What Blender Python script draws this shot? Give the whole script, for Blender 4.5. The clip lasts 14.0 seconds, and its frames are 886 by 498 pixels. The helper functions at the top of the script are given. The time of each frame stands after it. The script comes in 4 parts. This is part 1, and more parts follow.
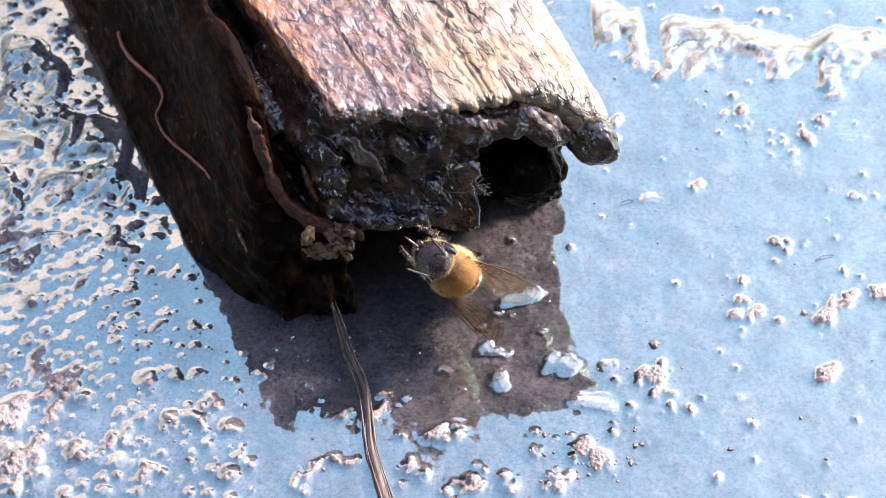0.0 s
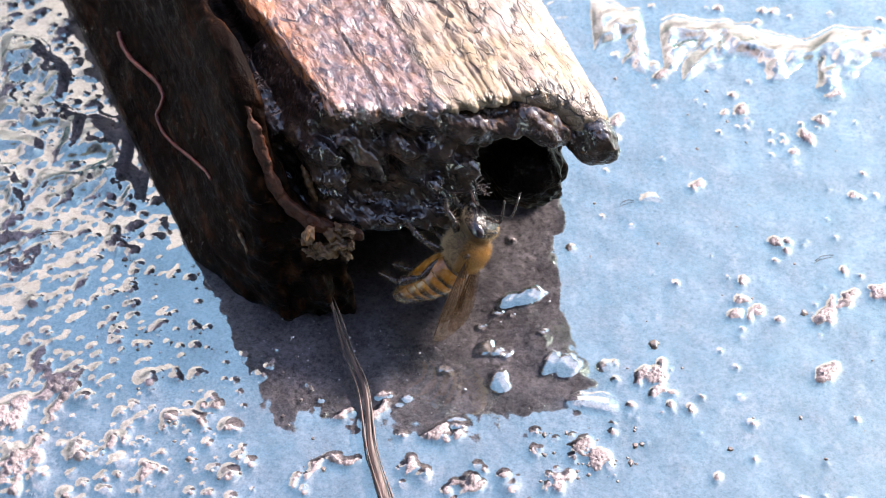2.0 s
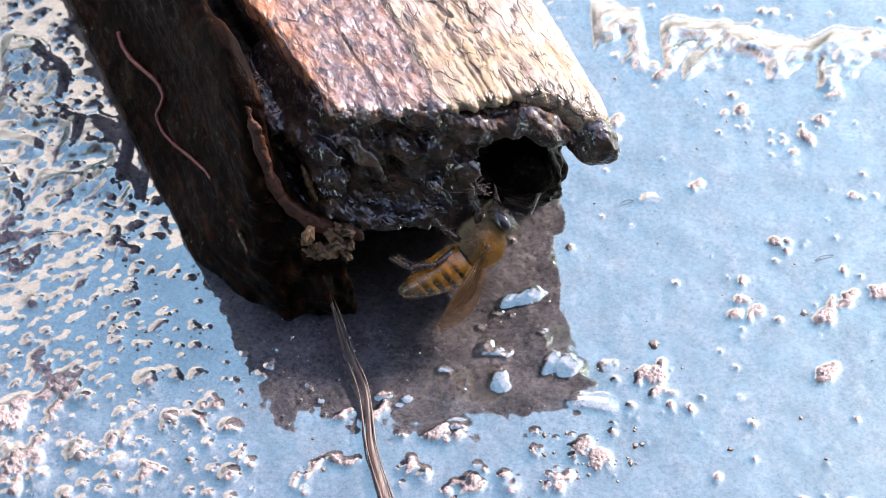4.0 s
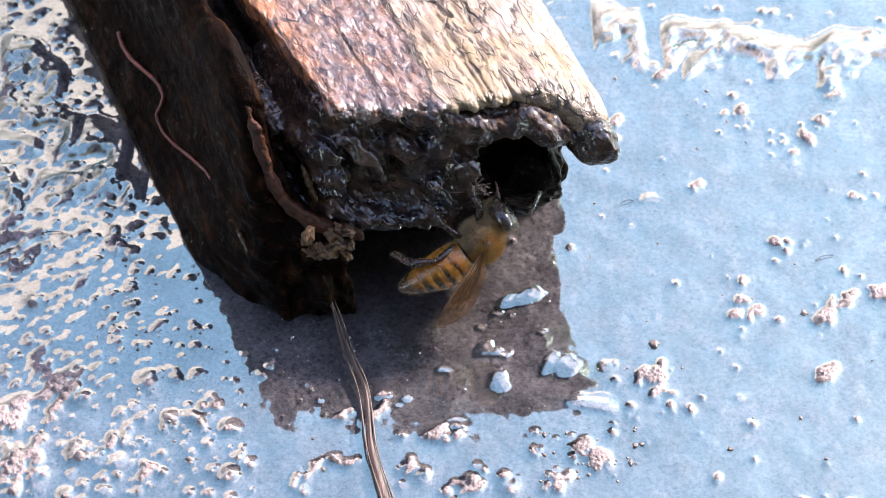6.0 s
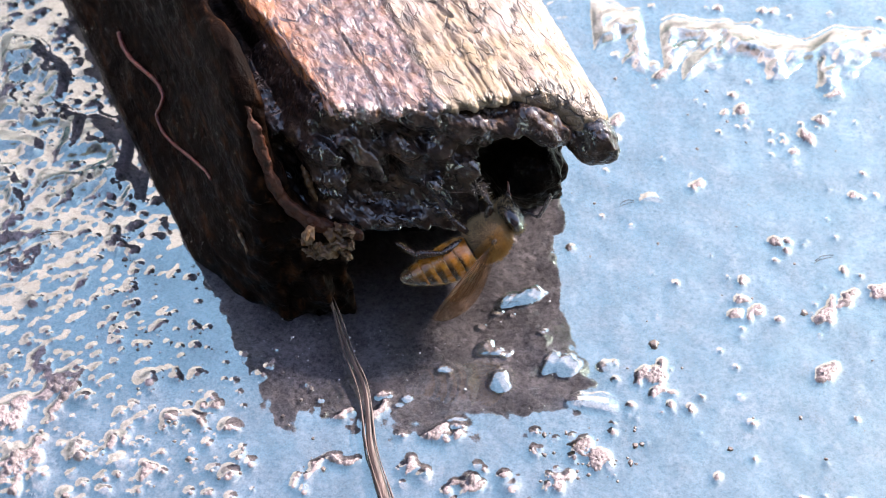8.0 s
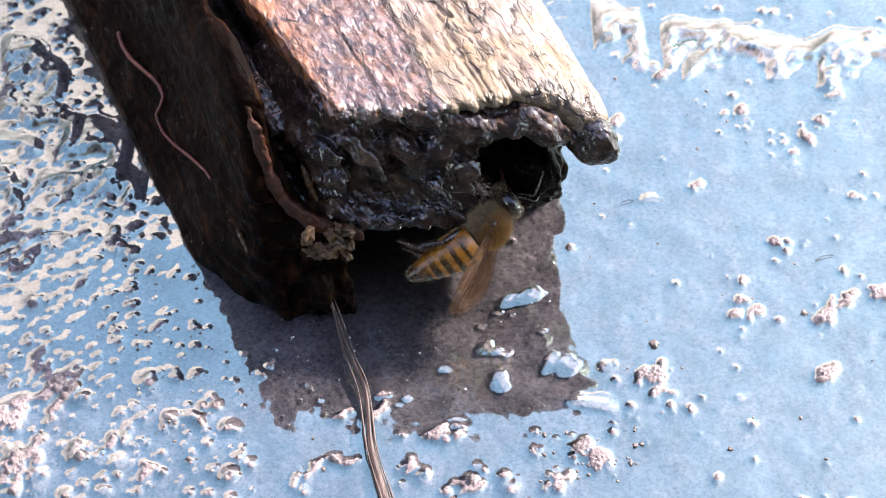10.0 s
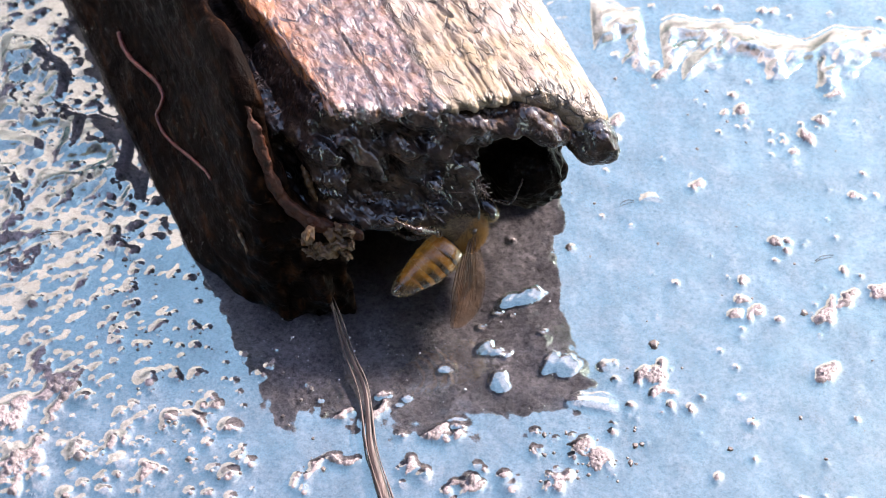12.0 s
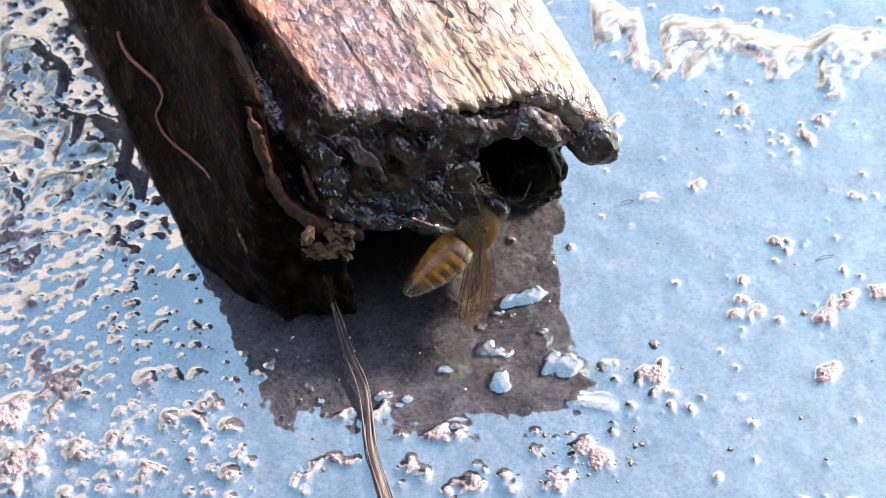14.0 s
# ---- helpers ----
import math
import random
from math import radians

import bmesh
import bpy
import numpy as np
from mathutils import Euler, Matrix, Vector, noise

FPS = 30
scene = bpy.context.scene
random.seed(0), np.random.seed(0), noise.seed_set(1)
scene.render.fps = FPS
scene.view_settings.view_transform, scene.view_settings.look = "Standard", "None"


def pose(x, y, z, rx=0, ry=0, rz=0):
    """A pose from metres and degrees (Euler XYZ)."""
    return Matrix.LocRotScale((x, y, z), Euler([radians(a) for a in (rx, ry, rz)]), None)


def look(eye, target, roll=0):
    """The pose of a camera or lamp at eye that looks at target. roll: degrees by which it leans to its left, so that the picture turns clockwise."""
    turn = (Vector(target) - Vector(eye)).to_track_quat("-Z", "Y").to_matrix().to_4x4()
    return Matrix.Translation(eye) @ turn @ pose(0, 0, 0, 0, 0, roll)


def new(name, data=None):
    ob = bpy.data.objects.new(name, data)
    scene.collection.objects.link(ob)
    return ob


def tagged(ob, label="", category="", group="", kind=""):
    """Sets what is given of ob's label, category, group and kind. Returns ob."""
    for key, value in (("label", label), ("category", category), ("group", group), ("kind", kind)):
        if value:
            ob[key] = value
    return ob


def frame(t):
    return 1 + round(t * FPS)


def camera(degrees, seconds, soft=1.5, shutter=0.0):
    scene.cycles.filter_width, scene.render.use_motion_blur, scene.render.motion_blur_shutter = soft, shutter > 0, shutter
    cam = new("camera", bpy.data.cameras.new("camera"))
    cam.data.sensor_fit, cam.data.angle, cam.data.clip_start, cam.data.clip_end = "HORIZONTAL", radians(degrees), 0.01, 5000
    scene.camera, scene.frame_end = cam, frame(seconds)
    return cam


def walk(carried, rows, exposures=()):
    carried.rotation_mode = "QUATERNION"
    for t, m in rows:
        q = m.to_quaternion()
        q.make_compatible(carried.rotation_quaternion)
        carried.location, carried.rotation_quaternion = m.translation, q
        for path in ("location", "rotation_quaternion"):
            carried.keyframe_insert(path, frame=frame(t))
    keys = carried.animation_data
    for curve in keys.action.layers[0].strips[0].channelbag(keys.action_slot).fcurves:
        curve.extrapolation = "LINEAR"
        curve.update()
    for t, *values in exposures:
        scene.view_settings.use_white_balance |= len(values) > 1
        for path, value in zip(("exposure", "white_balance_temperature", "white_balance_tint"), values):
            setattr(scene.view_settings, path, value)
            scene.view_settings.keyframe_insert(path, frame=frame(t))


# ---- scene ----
S = 0.001  # the place is a few centimetres across: built in millimetres, scaled to metres

# camera: hand-high over the wet ground, at rest
TILT, REACH = radians(48), 0.137
cam = camera(28, 14.0, soft=0.8)
cam.data.dof.use_dof, cam.data.dof.focus_distance, cam.data.dof.aperture_fstop = True, 0.127, 95
EYE = (0, -REACH * math.cos(TILT), REACH * math.sin(TILT))
walk(cam, [(0, look(EYE, (0, 0, 0))), (14, look(EYE, (0, 0, 0)))], exposures=[(0, 2.3, 6900, 17), (14, 2.3, 6900, 17)])

# daylight: sky and a hazy sun from behind the beam, on its bare side
SUN = Vector((0.65, 0.38, 0.66)).normalized()
world = bpy.data.worlds.new("sky")
scene.world = world
world.use_nodes = True
wn = world.node_tree.nodes
sky = wn.new("ShaderNodeTexSky")
sky.sky_type, sky.sun_disc = "NISHITA", False
sky.sun_elevation, sky.sun_rotation = math.asin(SUN.z), math.atan2(SUN.x, SUN.y)
sky.dust_density, sky.air_density, sky.ozone_density = 0.6, 0.95, 0.6
wn["Background"].inputs[1].default_value = 0.15
world.node_tree.links.new(sky.outputs[0], wn["Background"].inputs[0])
lamp = bpy.data.lights.new("sun", "SUN")
lamp.energy, lamp.angle, lamp.color = 3.4, radians(9), (1.0, 0.94, 0.88)
sun = new("sun", lamp)
sun.matrix_basis = look(SUN, (0, 0, 0))


# ---- materials ----
class Mat:
    """A small node builder on object coordinates in millimetres."""

    def __init__(self, name):
        self.m = bpy.data.materials.new(name)
        self.m.use_nodes = True
        self.t = self.m.node_tree
        self.b = self.t.nodes["Principled BSDF"]
        self.out = self.t.nodes["Material Output"]
        self.tc = self.n("ShaderNodeTexCoord").outputs["Object"]

    def n(self, kind):
        return self.t.nodes.new(kind)

    def link(self, a, b):
        self.t.links.new(a, b)

    def put(self, key, v):
        if isinstance(v, bpy.types.NodeSocket):
            self.link(v, self.b.inputs[key])
        else:
            self.b.inputs[key].default_value = (*v, 1) if isinstance(v, tuple) else v

    def coords(self, scale=(1, 1, 1), turn=0.0):
        mp = self.n("ShaderNodeMapping")
        mp.inputs["Scale"].default_value = [s * 1000 for s in scale]
        rot = self.n("ShaderNodeMapping")
        rot.inputs["Rotation"].default_value = (0, 0, turn)
        self.link(self.tc, rot.inputs[0])
        self.link(rot.outputs[0], mp.inputs[0])
        return mp.outputs[0]

    def noise(self, co, scale, detail=6.0, rough=0.55, warp=0.0):
        nd = self.n("ShaderNodeTexNoise")
        nd.inputs["Scale"].default_value, nd.inputs["Detail"].default_value = scale, detail
        nd.inputs["Roughness"].default_value, nd.inputs["Distortion"].default_value = rough, warp
        self.link(co, nd.inputs["Vector"])
        return nd.outputs["Fac"]

    def cells(self, co, scale, feature="F1"):
        nd = self.n("ShaderNodeTexVoronoi")
        nd.feature = feature
        nd.inputs["Scale"].default_value = scale
        self.link(co, nd.inputs["Vector"])
        return nd.outputs["Distance"]

    def ramp(self, fac, *stops):
        nd = self.n("ShaderNodeValToRGB")
        els = nd.color_ramp.elements
        while len(els) < len(stops):
            els.new(0.5)
        for e, (p, c) in zip(els, stops):
            e.position = p
            e.color = (*c, 1) if isinstance(c, tuple) else (c, c, c, 1)
        self.link(fac, nd.inputs[0])
        return nd.outputs[0]

    def mix(self, fac, a, b, mode="MIX"):
        nd = self.n("ShaderNodeMix")
        nd.data_type, nd.blend_type = "RGBA", mode
        for sock, v in ((nd.inputs["Factor"], fac), (nd.inputs[6], a), (nd.inputs[7], b)):
            if isinstance(v, bpy.types.NodeSocket):
                self.link(v, sock)
            else:
                sock.default_value = (*v, 1) if isinstance(v, tuple) else v
        return nd.outputs[2]

    def math(self, op, a, b=0.0):
        nd = self.n("ShaderNodeMath")
        nd.operation = op
        for sock, v in zip(nd.inputs, (a, b)):
            if isinstance(v, bpy.types.NodeSocket):
                self.link(v, sock)
            else:
                sock.default_value = v
        return nd.outputs[0]

    def warp(self, co, scale, mm):
        """Coordinates shaken by noise."""
        nd = self.n("ShaderNodeTexNoise")
        nd.inputs["Scale"].default_value, nd.inputs["Detail"].default_value = scale, 3.0
        self.link(co, nd.inputs["Vector"])
        mul, add = self.n("ShaderNodeVectorMath"), self.n("ShaderNodeVectorMath")
        mul.operation, add.operation = "SCALE", "ADD"
        mul.inputs["Scale"].default_value = mm
        self.link(nd.outputs["Color"], mul.inputs[0])
        self.link(co, add.inputs[0])
        self.link(mul.outputs[0], add.inputs[1])
        return add.outputs[0]

    def bump(self, height, mm, strength=1.0, after=None):
        nd = self.n("ShaderNodeBump")
        nd.inputs["Distance"].default_value, nd.inputs["Strength"].default_value = mm * S, strength
        self.link(height, nd.inputs["Height"])
        if after is not None:
            self.link(after, nd.inputs["Normal"])
        return nd.outputs[0]


AXIS = radians(22)  # the beam's long axis leans this far from the y axis


def wood_top_material():
    k = Mat("weathered_wood")
    grain = k.coords((1.0, 0.16, 1.0), -AXIS)
    plain = k.coords()
    sep = k.n("ShaderNodeSeparateXYZ")
    k.link(k.coords((1, 1, 1), -AXIS), sep.inputs[0])
    across = sep.outputs[0]
    fib = k.noise(grain, 2.2, 8, 0.66, 0.5)
    patch = k.noise(plain, 0.22, 5, 0.6)
    # pale bleached wood with olive and pinkish patches
    pale = k.ramp(fib, (0.28, (0.072, 0.042, 0.022)), (0.40, (0.132, 0.092, 0.061)), (0.58, (0.163, 0.121, 0.090)), (0.8, (0.195, 0.153, 0.125)))
    pale = k.mix(k.ramp(patch, (0.40, 0.55), (0.56, 0.0)), pale, (0.22, 0.158, 0.072))
    pale = k.mix(k.ramp(k.noise(plain, 0.35, 4, 0.6), (0.5, 0.0), (0.68, 0.5)), pale, (0.31, 0.240, 0.225))
    # soaked, lumpy purplish brown wood on the other half
    soak = k.ramp(k.noise(k.coords((1.0, 0.45, 1.0), -AXIS), 1.3, 6, 0.6, 0.4),
                  (0.30, (0.022, 0.011, 0.010)), (0.46, (0.062, 0.034, 0.031)), (0.60, (0.120, 0.076, 0.066)), (0.75, (0.20, 0.140, 0.118)))
    soak = k.mix(k.ramp(k.noise(plain, 0.5, 4, 0.6), (0.48, 0.0), (0.66, 0.55)), soak, (0.18, 0.082, 0.030))
    edge = k.math("ADD", across, k.math("MULTIPLY", k.noise(k.coords((1, 0.35, 1), -AXIS), 0.8, 6, 0.65), 2.6))
    soaked = k.ramp(k.math("MULTIPLY", k.math("ADD", edge, 8.0), 0.06), (0.468, 1.0), (0.50, 0.0))
    col = k.mix(soaked, pale, soak)
    # orange, freshly split rim along the soaked side
    rim = k.math("ADD", across, k.math("MULTIPLY", k.noise(plain, 0.7, 5, 0.65), 3.4))
    col = k.mix(k.ramp(k.math("MULTIPLY", k.math("ADD", rim, 12.0), 0.1), (0.44, 0.9), (0.60, 0.0)), col, (0.24, 0.085, 0.020))
    # drying cracks: a fine net, a few long splits and short checks across the grain
    net = k.cells(k.warp(k.coords((1.0, 0.30, 1.0), -AXIS), 1.3, 0.9), 1.5, "DISTANCE_TO_EDGE")
    wide = k.cells(k.warp(k.coords((1.0, 0.34, 1.0), -AXIS), 0.6, 2.6), 0.30, "DISTANCE_TO_EDGE")
    broken = k.ramp(k.noise(plain, 0.55, 4, 0.6), (0.46, 1.0), (0.56, 0.0))
    fine_line = k.mix(broken, k.ramp(net, (0.0, 0.22), (0.075, 1.0)), (1.0, 1.0, 1.0))
    some = k.ramp(k.noise(plain, 0.3, 3, 0.5), (0.50, 0.0), (0.56, 1.0))
    wide_line = k.mix(some, k.ramp(wide, (0.0, 0.05), (0.022, 0.5), (0.035, 1.0)), (1.0, 1.0, 1.0))
    lines = k.mix(1.0, fine_line, wide_line, "MULTIPLY")
    split = k.math("ABSOLUTE", k.math("SUBTRACT", k.math("MULTIPLY", k.math("ADD", edge, 8.0), 0.06), 0.484))
    lines = k.mix(1.0, lines, k.ramp(split, (0.0, 0.10), (0.008, 0.35), (0.016, 1.0)), "MULTIPLY")
    col = k.mix(0.92, col, lines, "MULTIPLY")
    # the end grain turns dark brown below the top skin
    level = k.n("ShaderNodeSeparateXYZ")
    k.link(plain, level.inputs[0])
    depth = k.math("ADD", level.outputs[2], k.math("MULTIPLY", k.noise(plain, 0.9, 4, 0.6), 0.9))
    droop = k.math("MULTIPLY", k.math("POWER", k.math("MAXIMUM", k.math("SUBTRACT", across, 3.2), 0.0), 2.0), 0.10)
    depth = k.math("ADD", depth, droop)
    col = k.mix(k.ramp(k.math("SUBTRACT", depth, 16.9), (0.30, 1.0), (0.75, 0.0)), col, (0.030, 0.015, 0.009))
    k.put("Base Color", col)
    k.put("Roughness", k.mix(soaked, k.ramp(k.noise(plain, 0.8, 5, 0.6), (0.35, 0.28), (0.65, 0.5)), (0.20, 0.20, 0.20)))
    k.put("Specular IOR Level", 0.7)
    k.put("Coat Weight", k.mix(soaked, (0.25, 0.25, 0.25), (0.9, 0.9, 0.9)))
    k.put("Coat Roughness", 0.14)
    lump = k.cells(k.warp(k.coords((1.0, 0.55, 1.0), -AXIS), 1.2, 0.8), 1.35)
    nrm = k.bump(k.math("MULTIPLY", lump, soaked), -0.42, 1.0)
    nrm = k.bump(lines, 0.16, 1.0, nrm)
    nrm = k.bump(fib, 0.22, 0.8, nrm)
    nrm = k.bump(k.noise(plain, 3.0, 6, 0.6), 0.12, 0.6, nrm)
    k.put("Normal", nrm)
    return k.m


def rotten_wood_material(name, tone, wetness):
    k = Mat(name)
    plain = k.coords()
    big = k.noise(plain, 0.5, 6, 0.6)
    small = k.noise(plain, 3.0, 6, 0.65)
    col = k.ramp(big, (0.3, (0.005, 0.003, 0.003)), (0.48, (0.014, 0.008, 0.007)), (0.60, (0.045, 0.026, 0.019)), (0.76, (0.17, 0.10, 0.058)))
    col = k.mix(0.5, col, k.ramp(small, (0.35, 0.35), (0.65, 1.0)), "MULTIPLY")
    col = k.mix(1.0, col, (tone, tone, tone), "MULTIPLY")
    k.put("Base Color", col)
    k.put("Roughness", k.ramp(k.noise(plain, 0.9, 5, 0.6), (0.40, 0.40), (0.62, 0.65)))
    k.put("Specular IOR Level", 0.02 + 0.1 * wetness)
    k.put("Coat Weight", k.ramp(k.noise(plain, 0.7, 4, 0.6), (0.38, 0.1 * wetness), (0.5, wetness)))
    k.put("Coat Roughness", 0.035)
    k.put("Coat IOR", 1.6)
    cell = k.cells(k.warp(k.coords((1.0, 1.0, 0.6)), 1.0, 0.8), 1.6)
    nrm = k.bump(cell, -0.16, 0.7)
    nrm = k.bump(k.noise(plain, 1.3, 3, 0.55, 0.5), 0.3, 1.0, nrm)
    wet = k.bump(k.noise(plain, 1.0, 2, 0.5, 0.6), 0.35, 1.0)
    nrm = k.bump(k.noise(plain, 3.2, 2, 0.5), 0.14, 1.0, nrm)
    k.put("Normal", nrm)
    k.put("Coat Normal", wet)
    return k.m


def side_wood_material():
    k = Mat("shaded_side_wood")
    grain = k.coords((1.0, 0.2, 0.7), -AXIS)
    plain = k.coords()
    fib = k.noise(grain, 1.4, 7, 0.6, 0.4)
    # dark brown grain taken to near black: this side's shade is in the colour
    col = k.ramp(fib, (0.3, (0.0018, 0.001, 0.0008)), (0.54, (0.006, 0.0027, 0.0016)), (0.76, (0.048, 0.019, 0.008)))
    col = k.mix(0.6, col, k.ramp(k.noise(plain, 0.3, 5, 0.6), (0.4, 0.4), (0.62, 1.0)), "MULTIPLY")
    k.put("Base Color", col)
    k.put("Roughness", k.ramp(k.noise(plain, 1.2, 5, 0.6), (0.4, 0.25), (0.6, 0.55)))
    k.put("Specular IOR Level", 0.02)
    nrm = k.bump(fib, 0.35, 0.8)
    nrm = k.bump(k.noise(plain, 4.0, 6, 0.65), 0.1, 0.7, nrm)
    k.put("Normal", nrm)
    return k.m


def concrete_material():
    k = Mat("wet_concrete")
    plain = k.coords()
    col = k.ramp(k.noise(plain, 0.25, 8, 0.65), (0.3, (0.115, 0.092, 0.094)), (0.5, (0.205, 0.168, 0.170)), (0.7, (0.30, 0.25, 0.252)))
    grit = k.ramp(k.noise(plain, 3.2, 5, 0.72), (0.33, 0.20), (0.5, 0.95), (0.68, 1.6))
    col = k.mix(0.75, col, grit, "MULTIPLY")
    dark = k.ramp(k.cells(plain, 1.1), (0.10, 0.25), (0.2, 1.0))
    col = k.mix(0.6, col, dark, "MULTIPLY")
    k.put("Base Color", col)
    k.put("Roughness", k.ramp(k.noise(plain, 2.0, 4, 0.6), (0.4, 0.35), (0.6, 0.7)))
    nrm = k.bump(k.noise(plain, 2.5, 6, 0.65), 0.16, 0.8)
    nrm = k.bump(k.noise(plain, 9.0, 4, 0.65), 0.05, 0.7, nrm)
    k.put("Normal", nrm)
    return k.m


def water_material():
    k = Mat("water_film")
    plain = k.coords()
    clear = k.n("ShaderNodeBsdfTransparent")
    clear.inputs[0].default_value = (0.92, 0.94, 0.96, 1)
    gloss = k.n("ShaderNodeBsdfGlossy")
    gloss.inputs["Color"].default_value = (0.735, 0.965, 0.85, 1)
    k.link(k.ramp(k.noise(plain, 0.3, 4, 0.6), (0.4, 0.015), (0.7, 0.05)), gloss.inputs["Roughness"])
    fres = k.n("ShaderNodeFresnel")
    fres.inputs["IOR"].default_value = 1.33
    mixer = k.n("ShaderNodeMixShader")
    film = k.ramp(k.noise(plain, 0.35, 5, 0.6), (0.32, 0.22), (0.68, 0.31))
    k.link(k.math("ADD", fres.outputs[0], film), mixer.inputs[0])
    k.link(clear.outputs[0], mixer.inputs[1])
    k.link(gloss.outputs[0], mixer.inputs[2])
    k.link(mixer.outputs[0], k.out.inputs["Surface"])
    return k.m


def plain_material(name, dark, light, scale=1.5, rough=(0.3, 0.6), relief=0.05, stretch=(1, 1, 1), spec=0.5, coat=0.0):
    k = Mat(name)
    co = k.coords(stretch)
    fac = k.noise(co, scale, 6, 0.6)
    k.put("Base Color", k.ramp(fac, (0.3, dark), (0.7, light)))
    k.put("Roughness", k.ramp(k.noise(co, scale * 2.3, 4, 0.6), (0.35, rough[0]), (0.65, rough[1])))
    k.put("Specular IOR Level", spec)
    k.put("Coat Weight", coat)
    k.put("Normal", k.bump(k.noise(co, scale * 3, 5, 0.6), relief, 0.7))
    return k.m


def wing_material():
    k = Mat("wing_membrane")
    co = k.coords()
    clear = k.n("ShaderNodeBsdfTransparent")
    k.link(k.ramp(k.noise(co, 1.2, 4, 0.6), (0.3, (0.95, 0.87, 0.78)), (0.7, (0.99, 0.96, 0.92))), clear.inputs[0])
    k.put("Base Color", (0.10, 0.055, 0.03))
    k.put("Roughness", 0.22)
    k.put("Specular IOR Level", 0.8)
    k.put("Normal", k.bump(k.noise(co, 1.4, 4, 0.6), 0.15, 0.8))
    mixer = k.n("ShaderNodeMixShader")
    mixer.inputs[0].default_value = 0.09
    k.link(clear.outputs[0], mixer.inputs[1])
    k.link(k.b.outputs[0], mixer.inputs[2])
    k.link(mixer.outputs[0], k.out.inputs["Surface"])
    return k.m


def abdomen_material():
    """Amber skin, each plate darkening to its rear edge on the back."""
    k = Mat("amber_chitin")
    co = k.coords()
    base = k.ramp(k.noise(co, 0.9, 5, 0.6), (0.3, (0.17, 0.055, 0.006)), (0.7, (0.40, 0.165, 0.020)))
    sep = k.n("ShaderNodeSeparateXYZ")
    k.link(co, sep.inputs[0])
    along = k.math("ADD", k.math("MULTIPLY", sep.outputs[0], -1 / LONG), k.math("MULTIPLY", k.noise(co, 1.5, 3, 0.5), 0.03))
    stops = []
    for a, b, start in zip(CUTS, CUTS[1:], (0.72, 0.58, 0.48, 0.40, 0.25, 0.05)):
        m = a + (b - a) * start
        stops += [(a + 0.018, 0.0), (m, 0.05), (m + (b - a) * 0.18, 0.9), (b + 0.012, 1.0)]
    band = k.ramp(along, *stops)
    back = k.ramp(k.math("ADD", k.math("MULTIPLY", sep.outputs[2], 0.25), k.math("ADD", k.math("MULTIPLY", k.noise(co, 1.2, 3, 0.5), 0.2), 0.45)), (0.36, 0.10), (0.62, 1.0))
    tip = k.ramp(along, (0.72, 0.0), (0.88, 0.9))
    col = k.mix(k.math("MULTIPLY", band, back), base, (0.012, 0.006, 0.003))
    k.put("Base Color", k.mix(tip, col, (0.012, 0.006, 0.004)))
    k.put("Roughness", k.ramp(k.noise(co, 2.0, 4, 0.6), (0.35, 0.20), (0.65, 0.34)))
    k.put("Coat Weight", 0.35)
    k.put("Coat Roughness", 0.12)
    k.put("Normal", k.bump(k.noise(co, 4.0, 4, 0.6), 0.05, 0.6))
    return k.m


LONG = 6.3  # the abdomen
CUTS = (0.02, 0.20, 0.37, 0.53, 0.68, 0.83, 0.985)  # between its plates
AMBER = abdomen_material()
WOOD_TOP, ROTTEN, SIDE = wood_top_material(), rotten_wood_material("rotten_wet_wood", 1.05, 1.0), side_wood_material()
# the same rot, far darker: shade under the beam put into the colour
SHADED_ROT = rotten_wood_material("shaded_rot", 0.14, 0.05)
CONCRETE, WATER, WING = concrete_material(), water_material(), wing_material()
STRAW = plain_material("dry_straw", (0.022, 0.014, 0.012), (0.12, 0.078, 0.068), 1.2, (0.4, 0.7), 0.08, (2.2, 0.25, 2.2))
LIP = plain_material("red_brown_lip", (0.005, 0.002, 0.0014), (0.060, 0.017, 0.007), 1.1, (0.35, 0.6), 0.25, (1, 1, 1), 0.2, 0.0)
BUBBLE = plain_material("bubble", (0.25, 0.25, 0.27), (0.5, 0.5, 0.5), 1.0, (0.05, 0.1), 0.01, (1, 1, 1), 1.0)
PALE_WALL = plain_material("pale_plaster", (0.58, 0.37, 0.37), (0.70, 0.47, 0.46), 0.05, (0.7, 0.9), 0.8)
PLASTER = plain_material("dark_plaster", (0.035, 0.03, 0.028), (0.07, 0.06, 0.054), 0.05, (0.7, 0.9), 0.8)
RED_ROOT = plain_material("red_root", (0.035, 0.012, 0.010), (0.20, 0.045, 0.032), 1.0, (0.25, 0.5), 0.06)
CHIP = plain_material("pale_chip", (0.022, 0.010, 0.004), (0.13, 0.066, 0.026), 1.0, (0.25, 0.55), 0.15)
GRIT = plain_material("grit", (0.05, 0.04, 0.04), (0.22, 0.18, 0.16), 2.0, (0.2, 0.5), 0.08)
BLACK = plain_material("dark_chitin", (0.012, 0.006, 0.004), (0.05, 0.022, 0.010), 1.5, (0.2, 0.38), 0.04, (1, 1, 1), 0.6)
LEG = plain_material("leg_chitin", (0.008, 0.005, 0.004), (0.03, 0.014, 0.009), 1.8, (0.18, 0.35), 0.04, (1, 1, 1), 0.6)
TARSUS = plain_material("red_brown_foot", (0.010, 0.005, 0.004), (0.032, 0.012, 0.007), 2.0, (0.25, 0.4), 0.03)
